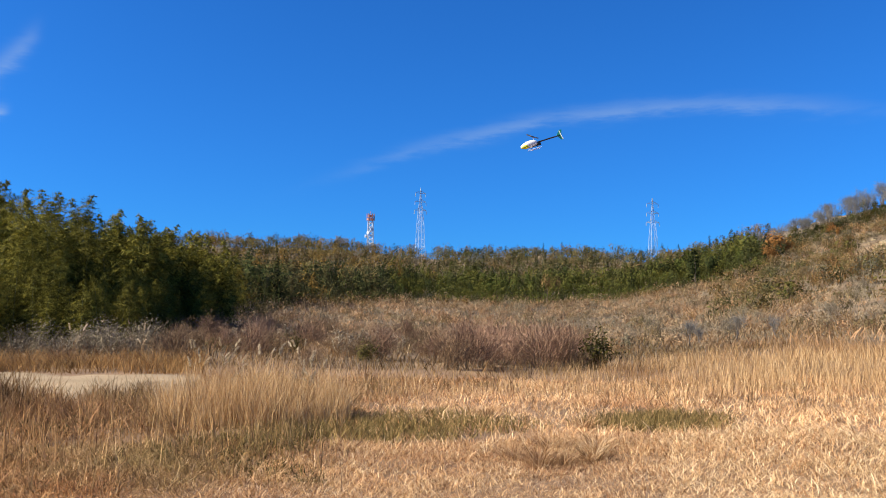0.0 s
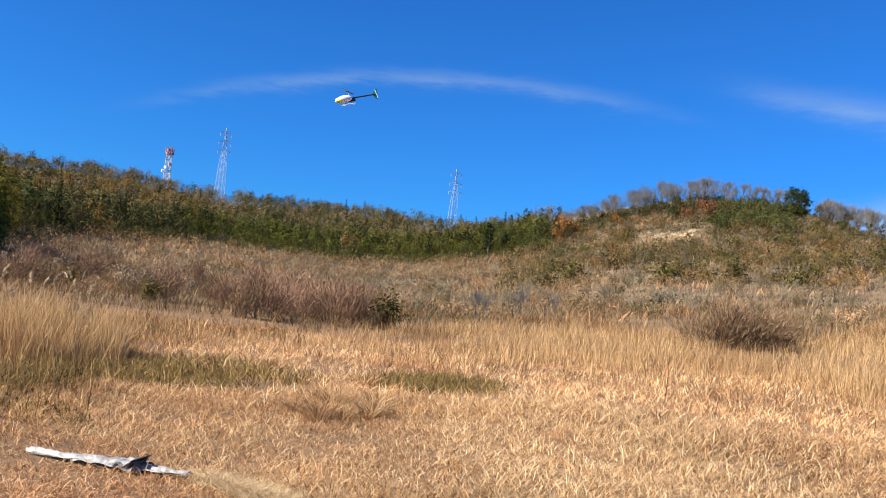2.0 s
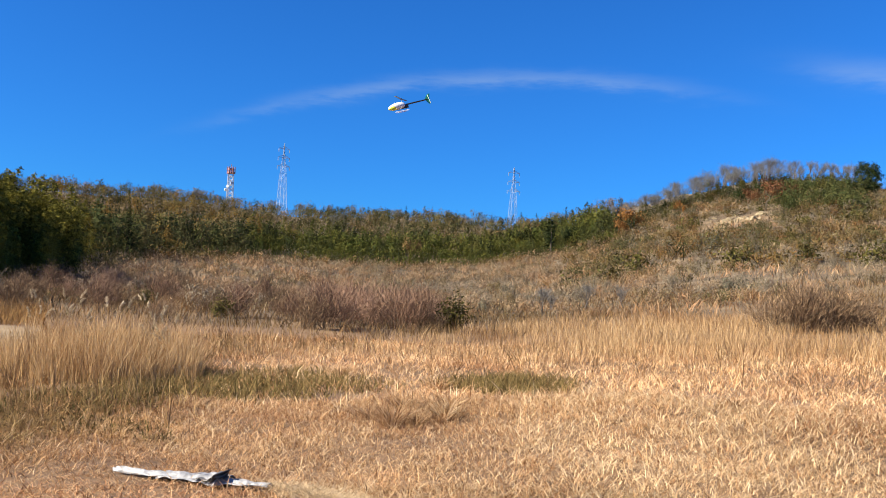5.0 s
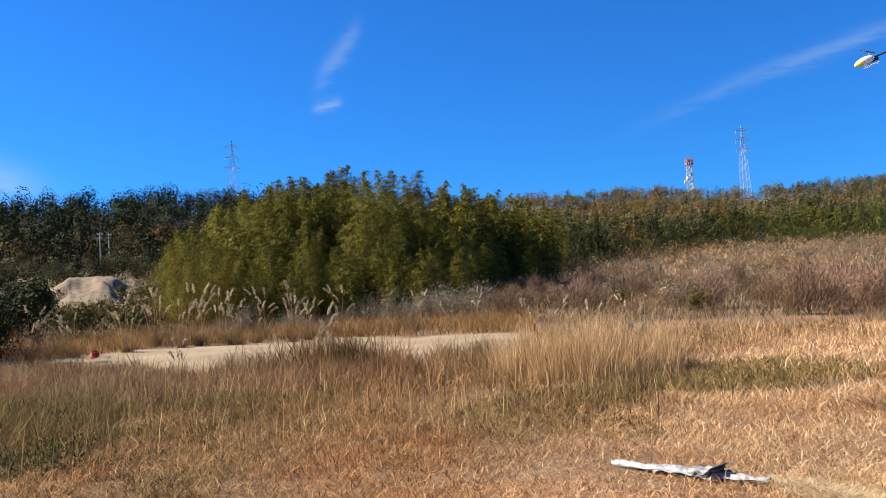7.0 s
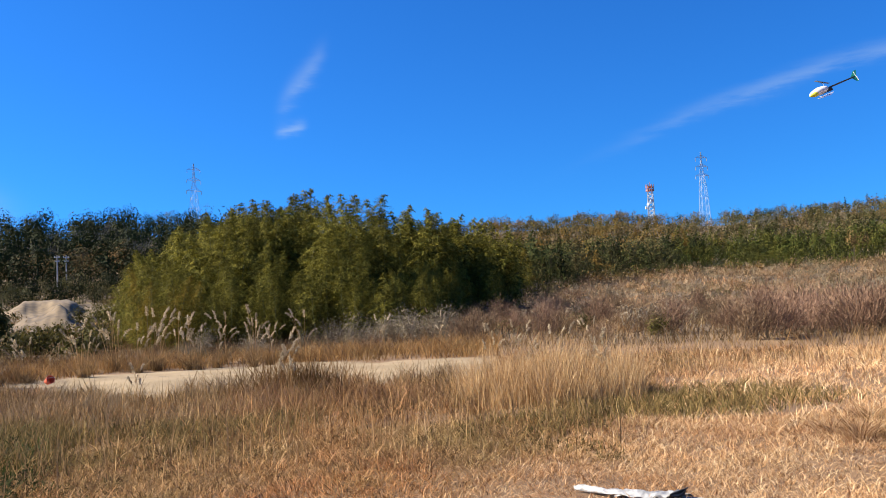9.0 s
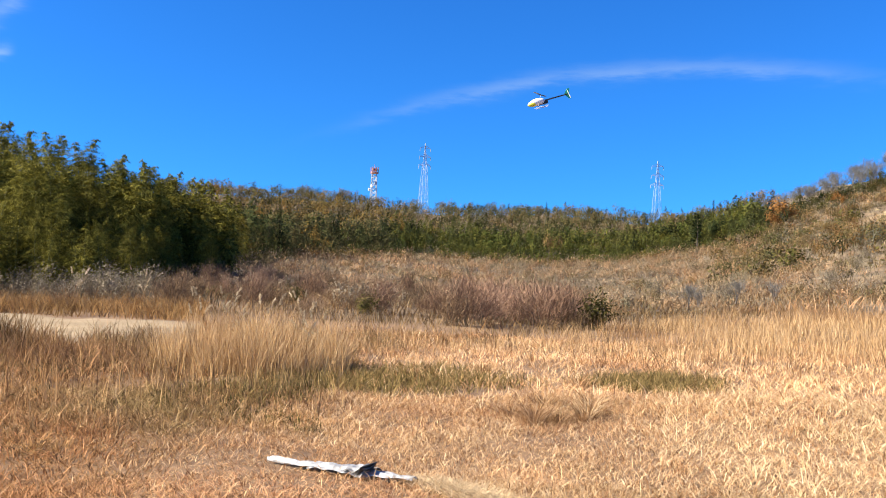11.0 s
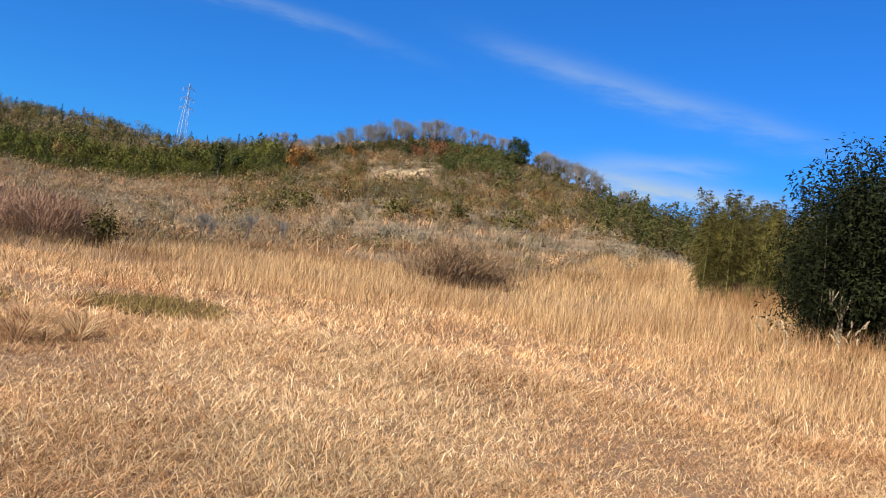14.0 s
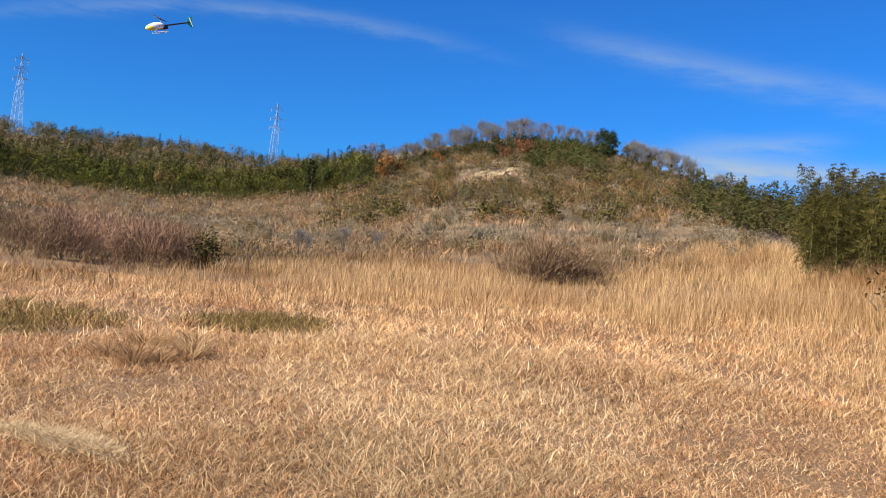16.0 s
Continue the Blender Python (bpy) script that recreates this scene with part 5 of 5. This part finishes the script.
PAMPAS = [pampas(s) for s in (71, 72, 73)]
plant(PAMPAS, 14, -40, -28.5, 38.5, 43, 0.7, 1.05, 0.9)
plant(PAMPAS, 3, -28, -16, 40, 45, 0.6, 0.95, 1.4)
plant(PAMPAS, 5, -47, -38.5, 36, 41, 0.6, 0.9, 1.4)
for az, r, size in ((-29.4, 22.0, 0.7), (-28.2, 21.6, 0.62), (-37.5, 21.5, 0.5), (-9.0, 30, 0.6), (-15.5, 26, 0.6), (-14.0, 27.5, 0.6), (-8.8, 20.2, 0.55), (-11.4, 20.6, 0.6), (-13.4, 20.0, 0.5), (-7.8, 19.6, 0.5)):
    put(PAMPAS[rng.integers(0, 3)], az, r, size)
plant(PAMPAS, 4, 51, 57, 27, 31, 0.45, 0.6, 1.4)


# ---------------------------------------------------------------- the silver sheet in the grass
def tarp():
    m, n, l = material("silver_sheet")
    p = n.new("ShaderNodeBsdfPrincipled")
    t = n.new("ShaderNodeTexCoord")
    nz = n.new("ShaderNodeTexNoise")
    nz.inputs["Scale"].default_value, nz.inputs["Detail"].default_value = 14, 6
    l.new(t.outputs["Object"], nz.inputs["Vector"])
    r = ramp(n, [(0.3, (0.30, 0.32, 0.42)), (0.5, (0.42, 0.455, 0.60)), (0.75, (0.66, 0.72, 0.97))])
    l.new(nz.outputs[0], r.inputs[0])
    l.new(r.outputs[0], p.inputs["Base Color"])
    p.inputs["Roughness"].default_value, p.inputs["Metallic"].default_value = 0.45, 0.0
    b = n.new("ShaderNodeBump")
    b.inputs["Strength"].default_value, b.inputs["Distance"].default_value = 0.9, 0.03
    l.new(nz.outputs[0], b.inputs["Height"])
    l.new(b.outputs[0], p.inputs["Normal"])
    o = n.new("ShaderNodeOutputMaterial")
    l.new(p.outputs[0], o.inputs[0])
    dark = solid("sheet_shade_black", [(0.3, (0.02, 0.021, 0.024)), (0.7, (0.07, 0.07, 0.075))], 8, 0.5, 0, 0.3, 20)
    x, y = polar(TARP_AZ, TARP_R)
    z = float(land(x, y))
    root = thing("tarpaulin", "crumpled silver-grey plastic sheet lying in the dry grass", "tarpaulin", at=(x, y, z + 0.02))
    root.rotation_euler = (0, 0, radians(TARP_TURN))
    root.scale = (0.86, 1, 0.9)
    g = np.random.default_rng(3)

    def fold(u0, u1, w0, w1, lift, name, mat, seed):
        """A rumpled length of sheet from u0 to u1 metres along."""
        nu, nv = 44, 14
        u, v = np.meshgrid(np.linspace(0, 1, nu), np.linspace(-1, 1, nv), indexing="ij")
        w = (w0 * (1 - u) + w1 * u) / 2.3 * (1 + 0.10 * np.sin(u * 9 + seed))
        X = u0 + (u1 - u0) * u + 0.02 * np.sin(v * 4 + seed)
        Y = v * w * (1 + 0.10 * np.sin(u * 6 + 2 * np.sign(v) + seed)) + 0.02 * np.sin(u * 5 + seed)
        Z = lift * (1 - 0.75 * v * v) + 0.020 * np.abs(np.sin(v * 4 + 1.3 * np.sin(u * 4 + seed))) + 0.010 * np.sin(9 * v + u * 4 + seed) + 0.006 * np.sin(u * 14 - v * 6 + 2 * seed)
        q = [(i * nv + j, i * nv + j + 1, (i + 1) * nv + j + 1, (i + 1) * nv + j) for i in range(nu - 1) for j in range(nv - 1)]
        gg = Geo()
        gg.add(np.stack([X, Y, Z], -1), q)
        ob = part(name, gg, mat, root, smooth=True)
        so = ob.modifiers.new("thickness", "SOLIDIFY")
        so.thickness = 0.004
        return ob

    fold(-1.0, -0.30, 0.06, 0.22, 0.03, "sheet", m, 0.3)
    fold(-0.36, 0.14, 0.26, 0.36, 0.05, "sheet", m, 2.3)
    fold(0.30, 0.92, 0.36, 0.10, 0.04, "sheet", m, 1.9)
    fold(0.06, 0.38, 0.40, 0.40, 0.07, "fold", m, 4.2)
    # the upturned corner; shade is put into its grey and black faces
    gg = Geo()
    nu = 9
    u, v = np.meshgrid(np.linspace(0, 1, nu), np.linspace(0, 1, nu), indexing="ij")
    X = 0.14 + 0.26 * u + 0.05 * v
    Y = -0.17 + 0.25 * v * (1 - 0.3 * u)
    Z = 0.05 + 0.10 * u * (0.4 + 0.6 * v) + 0.02 * np.sin(u * 9 + v * 4)
    q = [(i * nu + j, i * nu + j + 1, (i + 1) * nu + j + 1, (i + 1) * nu + j) for i in range(nu - 1) for j in range(nu - 1)]
    gg.add(np.stack([X, Y, Z], -1), q)
    fl = part("flap", gg, solid("shaded_grey_flap", [(0.3, (0.16, 0.17, 0.2)), (0.7, (0.28, 0.29, 0.35))], 8, 0.45, 0.2, 0.3, 20), root, "turned-up flap, greyed for shade", True)
    fl.modifiers.new("thickness", "SOLIDIFY").thickness = 0.004
    g2 = Geo()
    X = 0.40 + 0.06 * v - 0.10 * u
    Y = -0.19 + 0.20 * v
    Z = 0.125 - 0.095 * u + 0.03 * v + 0.02 * np.sin(u * 8)
    g2.add(np.stack([X, Y, Z], -1), q)
    dk = part("shaded_side", g2, dark, root, "side of the sheet blackened for shade", True)
    dk.modifiers.new("thickness", "SOLIDIFY").thickness = 0.004
    # flattened straw beside it
    gs = Geo()
    n_s = 4200
    az = rng.normal(2.4, 1.9, n_s)
    r = 7.75 - 0.14 * (az - 1.5) + rng.normal(size=n_s) * 0.17
    blades(gs, on_land(az, r, -0.03), rng.uniform(0.03, 0.08, n_s), 0.009, rng.uniform(1.2, 2.6, n_s), rng.uniform(0, 0.5, n_s), rng, 2)
    straw = leafy("flat_straw", [(0.0, (0.48, 0.37, 0.28)), (0.5, (0.76, 0.61, 0.48)), (1.0, (0.98, 0.83, 0.70))], 0.2)
    tagged(new("flattened_straw", gs.mesh("flattened_straw", straw)), "pale flattened straw beside the sheet", "grass", kind="stuff")


tarp()


# ---------------------------------------------------------------- towers and poles
def pylon(az, r, top_el, name="pylon", label="grey steel lattice power pylon beyond the wooded ridge", slim=1.0, mat=None, arms=3):
    mat = mat or M_STEEL
    x, y = polar(az, r)
    z0 = float(land(x, y)) - 1
    h = EYE + r * math.tan(radians(top_el)) - z0
    root = thing(name, label, "pylon", "power pylons", (x, y, z0))
    root.rotation_euler = (0, 0, radians(-az + 25))
    half = lambda t: slim * (0.035 * h * (1 - t) ** 1.2 + 0.017 * h * (1 - 0.85 * smooth((t - 0.6) / 0.4)))
    lev = np.linspace(0, 1, 15)
    cor = [(1, 1), (-1, 1), (-1, -1), (1, -1)]
    for cx, cy in cor:
        g = Geo()
        tube(g, [(cx * half(t), cy * half(t), h * t) for t in lev], 0.12 - 0.04 * lev, 4)
        part("leg", g, mat, root)
    for k in range(4):
        (ax, ay), (bx, by) = cor[k], cor[(k + 1) % 4]
        g = Geo()
        for t0, t1 in zip(lev[:-1], lev[1:]):
            p, q = half(t0), half(t1)
            bar(g, (ax * p, ay * p, h * t0), (bx * q, by * q, h * t1), 0.05, 3)
            bar(g, (bx * p, by * p, h * t0), (ax * q, ay * q, h * t1), 0.05, 3)
            bar(g, (ax * q, ay * q, h * t1), (bx * q, by * q, h * t1), 0.07, 3)
        part("bracing", g, mat, root)
    for k in range(arms):
        t = 0.95 - 0.085 * k
        for sgn in (-1, 1):
            g = Geo()
            w, ln = half(t), 0.055 * h + 0.004 * h * k
            tip = (sgn * ln, 0, h * t)
            for dy in (-1, 1):
                bar(g, (sgn * w, dy * w, h * t), tip, 0.12, 3)
                bar(g, (sgn * w, dy * w, h * (t + 0.022)), tip, 0.10, 3)
            arm = part("crossarm", g, mat, root)
            gi = Geo()
            tube(gi, [(sgn * ln, 0, h * t), (sgn * ln, 0, h * t - 1.2), (sgn * ln, 0, h * t - 2.4)], [0.1, 0.2, 0.1], 5)
            part("insulator", gi, M_CONC, arm)
    return root


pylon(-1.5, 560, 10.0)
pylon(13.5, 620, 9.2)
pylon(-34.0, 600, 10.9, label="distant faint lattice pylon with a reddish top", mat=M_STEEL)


def mast(az, r, top_el):
    """A white lattice tower with a red head that carries round antennas."""
    x, y = polar(az, r)
    z0 = float(land(x, y)) - 1
    h = EYE + r * math.tan(radians(top_el)) - z0
    root = thing("radio_mast", "white steel radio mast with a red antenna platform", "mast", at=(x, y, z0))
    cor = [(1, 1), (-1, 1), (-1, -1), (1, -1)]
    w = lambda t: 2.0 - 0.8 * t
    lev = np.linspace(0, 0.84, 14)
    for cx, cy in cor:
        g = Geo()
        bar(g, (cx * w(0), cy * w(0), 0), (cx * w(0.84), cy * w(0.84), h * 0.84), 0.2, 5)
        part("leg", g, M_WHITE, root)
    for k in range(4):
        (ax, ay), (bx, by) = cor[k], cor[(k + 1) % 4]
        g = Geo()
        for t0, t1 in zip(lev[:-1], lev[1:]):
            bar(g, (ax * w(t0), ay * w(t0), h * t0), (bx * w(t1), by * w(t1), h * t1), 0.14, 3)
            bar(g, (bx * w(t0), by * w(t0), h * t0), (ax * w(t1), ay * w(t1), h * t1), 0.2, 3)
        part("bracing", g, M_WHITE, root)
    for t, ww in ((0.87, 1.9), (0.92, 1.6)):
        g = Geo()
        tube(g, [(0, 0, h * t - 0.5), (0, 0, h * t + 0.5)], [ww, ww], 12)
        part("platform", g, M_REDP, root)
    for k in range(6):
        a = k * 1.047
        g = Geo()
        bar(g, (2.0 * math.cos(a), 2.0 * math.sin(a), h * 0.85), (2.0 * math.cos(a), 2.0 * math.sin(a), h * 0.96), 0.22, 5)
        part("antenna", g, M_REDP, root)
    for k in range(3):
        a = -1.2 - k * 0.8
        g = Geo()
        c, s = math.cos(a), math.sin(a)
        tube(g, [(1.9 * c, 1.9 * s, h * (0.70 - 0.05 * k)), (3.0 * c, 3.0 * s, h * (0.70 - 0.05 * k))], [0.7, 0.8], 12)
        part("dish", g, M_WHITE, root)
    g = Geo()
    bar(g, (0, 0, h * 0.92), (0, 0, h), 0.18, 5)
    part("spire", g, M_REDP, root)


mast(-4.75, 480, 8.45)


def utility_pole(az, r, h):
    x, y = polar(az, r)
    z0 = float(land(x, y))
    root = thing("utility_pole", "grey concrete utility pole with crossarms", "pole", "utility poles", (x, y, z0 + 1.5))
    root.rotation_euler = (0, 0, radians(-az))
    g = Geo()
    tube(g, [(0, 0, 0), (0, 0, h)], [0.15, 0.1], 8)
    part("shaft", g, M_CONC, root)
    for k, w in enumerate((0.6, 0.45)):
        g = Geo()
        box(g, (0, -0.15, h - 0.5 - k * 0.9), (2 * w, 0.1, 0.1))
        arm = part("crossarm", g, M_STEEL, root)
        for sx in (-w * 0.85, 0.3, w * 0.85):
            gi = Geo()
            tube(gi, [(sx, -0.15, h - 0.45 - k * 0.9), (sx, -0.15, h - 0.2 - k * 0.9)], [0.07, 0.04], 5)
            part("insulator", gi, M_WHITE, arm)


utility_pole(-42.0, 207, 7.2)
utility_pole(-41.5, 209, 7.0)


def bucket():
    red = solid("faded_orange_plastic", [(0.3, (1.1, 0.16, 0.09)), (0.7, (1.25, 0.26, 0.15))], 5, 0.45, 0, 0.05, 30)
    x, y = polar(-42.6, 34.0)
    root = thing("bucket", "faded orange plastic bucket lying by the track", "bucket", at=(x, y, float(land(x, y)) + 0.24))
    root.rotation_euler = (radians(70), 0, radians(70))
    root.scale = (0.55, 0.55, 0.55)
    g = Geo()
    s = 20
    prof = [(0.19, 0.0), (0.26, 0.42), (0.28, 0.42), (0.28, 0.45), (0.245, 0.45), (0.175, 0.02)]
    v = [(rr * math.cos(a), rr * math.sin(a), zz) for rr, zz in prof for a in np.linspace(0, 2 * np.pi, s, endpoint=False)]
    q = [(k * s + j, k * s + (j + 1) % s, (k + 1) * s + (j + 1) % s, (k + 1) * s + j) for k in range(len(prof) - 1) for j in range(s)]
    g.add(v, q, [[0, j + 1, j] for j in range(1, s - 1)] + [[5 * s, 5 * s + j, 5 * s + j + 1] for j in range(1, s - 1)])
    part("body", g, red, root)
    g = Geo()
    tube(g, [(0.27 * math.cos(a), 0.05, 0.43 + 0.25 * math.sin(a)) for a in np.linspace(0, np.pi, 12)], [0.008] * 12, 5)
    part("handle", g, M_STEEL, root)


bucket()


# ---------------------------------------------------------------- the model helicopter in the air
def helicopter():
    def gloss(name, col, rough=0.3):
        return solid(name, [(0.3, tuple(c * 0.9 for c in col)), (0.7, col)], 4, rough, 0, 0.02, 40)

    white, yellow = gloss("white_gelcoat", (1.14, 1.25, 1.72)), gloss("lime_yellow_gelcoat", (1.05, 1.15, 0.14))
    black, teal = gloss("black_carbon", (0.02, 0.02, 0.022), 0.4), gloss("green_fin_paint", (0.05, 0.6, 0.5))
    az, el, r = 6.0, 12.9, 30.0
    x, y = polar(az, r * math.cos(radians(el)))
    root = thing("model_helicopter", "white and lime model helicopter hovering with a black tail boom", "helicopter", at=(x, y, EYE + r * math.sin(radians(el))))
    # nose to the side, dipped
    root.matrix_basis = pose(x, y, EYE + r * math.sin(radians(el)), 0, 0, 180 - az + 12) @ pose(0, 0, 0, 0, 17, 0)

    def body(name, mat, c, s, cut=None, seg=22, rings=14, parent=None, label=""):
        g = Geo()
        v = []
        for i in range(rings + 1):
            t = math.pi * i / rings
            for k in range(seg):
                a = 2 * math.pi * k / seg
                px, rad = math.cos(t), math.sin(t) ** 0.8
                nose = 1 + 0.35 * min(0, -px)
                v.append((c[0] + s[0] * px, c[1] + s[1] * rad * math.cos(a) * nose, c[2] + s[2] * rad * math.sin(a) * nose - 0.06 * s[0] * max(0, px) ** 2))
        q = [(i * seg + k, i * seg + (k + 1) % seg, (i + 1) * seg + (k + 1) % seg, (i + 1) * seg + k) for i in range(rings) for k in range(seg)]
        g.add(v, q)
        return part(name, g, mat, parent or root, label, True)

    canopy = body("canopy", white, (0.20, 0, 0.0), (0.30, 0.095, 0.125), label="glossy white canopy")
    body("nose_stripe", yellow, (0.33, 0, -0.035), (0.175, 0.088, 0.088), parent=canopy, label="lime yellow nose panel")
    g = Geo()
    box(g, (0.02, 0, -0.05), (0.42, 0.07, 0.13))
    part("frame", g, black, root)
    g = Geo()
    tube(g, [(-0.12, 0, 0.0), (-0.5, 0, 0.015), (-0.92, 0, 0.03)], [0.026, 0.024, 0.021], 10)
    part("tail_boom", g, black, root, "black carbon tail boom")
    g = Geo()
    prof = [(-0.80, 0.05), (-0.93, 0.21), (-1.02, 0.21), (-0.97, 0.03), (-0.99, -0.13), (-0.93, -0.13), (-0.86, 0.0)]
    n = len(prof)
    g.add([(px, -0.006, pz) for px, pz in prof] + [(px, 0.006, pz) for px, pz in prof], [(k, (k + 1) % n, n + (k + 1) % n, n + k) for k in range(n)],
          [(0, k + 1, k) for k in range(1, n - 1)] + [(n, n + k, n + k + 1) for k in range(1, n - 1)])
    part("tail_fin", g, teal, root, "bright green tail fin")
    for sg in (-1, 1):
        g = Geo()
        bar(g, (-0.95, 0.03, 0.03), (-0.95 + sg * 0.03, 0.03, 0.03 + sg * 0.15), 0.010, 4)
        part("tail_rotor_blade", g, white, root)
        g = Geo()
        tube(g, [(0.28, sg * 0.11, -0.185), (0.2, sg * 0.11, -0.2), (-0.16, sg * 0.11, -0.2)], [0.009] * 3, 6)
        skid = part("skid", g, white, root, "white landing skid")
        for px in (0.14, -0.08):
            g = Geo()
            tube(g, [(px, 0.03 * sg, -0.1), (px, sg * 0.085, -0.13), (px, sg * 0.11, -0.2)], [0.008] * 3, 5)
            part("strut", g, black, skid)
    g = Geo()
    bar(g, (0.0, 0, 0.05), (0.0, 0, 0.23), 0.008, 6)
    mst = part("mast", g, M_STEEL, root)
    g = Geo()
    tube(g, [(0, -0.07, 0.215), (0, 0, 0.22), (0, 0.07, 0.215)], [0.014, 0.024, 0.014], 6)
    part("rotor_head", g, black, mst)
    for sg in (-1, 1):
        g = Geo()
        a = radians(62)
        d = np.array([math.cos(a) * sg, math.sin(a) * sg, 0.02])
        w = np.array([-math.sin(a), math.cos(a), 0]) * 0.03
        p0, p1 = np.array([0, 0, 0.215]) + d * 0.07, np.array([0, 0, 0.215]) + d * 0.76
        up = np.array([0, 0, 0.004])
        g.add([p0 - w, p0 + w, p1 + w, p1 - w, p0 - w + up, p0 + w + up, p1 + w + up, p1 - w + up],
              [(3, 2, 1, 0), (4, 5, 6, 7), (0, 1, 5, 4), (1, 2, 6, 5), (2, 3, 7, 6), (3, 0, 4, 7)])
        part("rotor_blade", g, black, root)


helicopter()
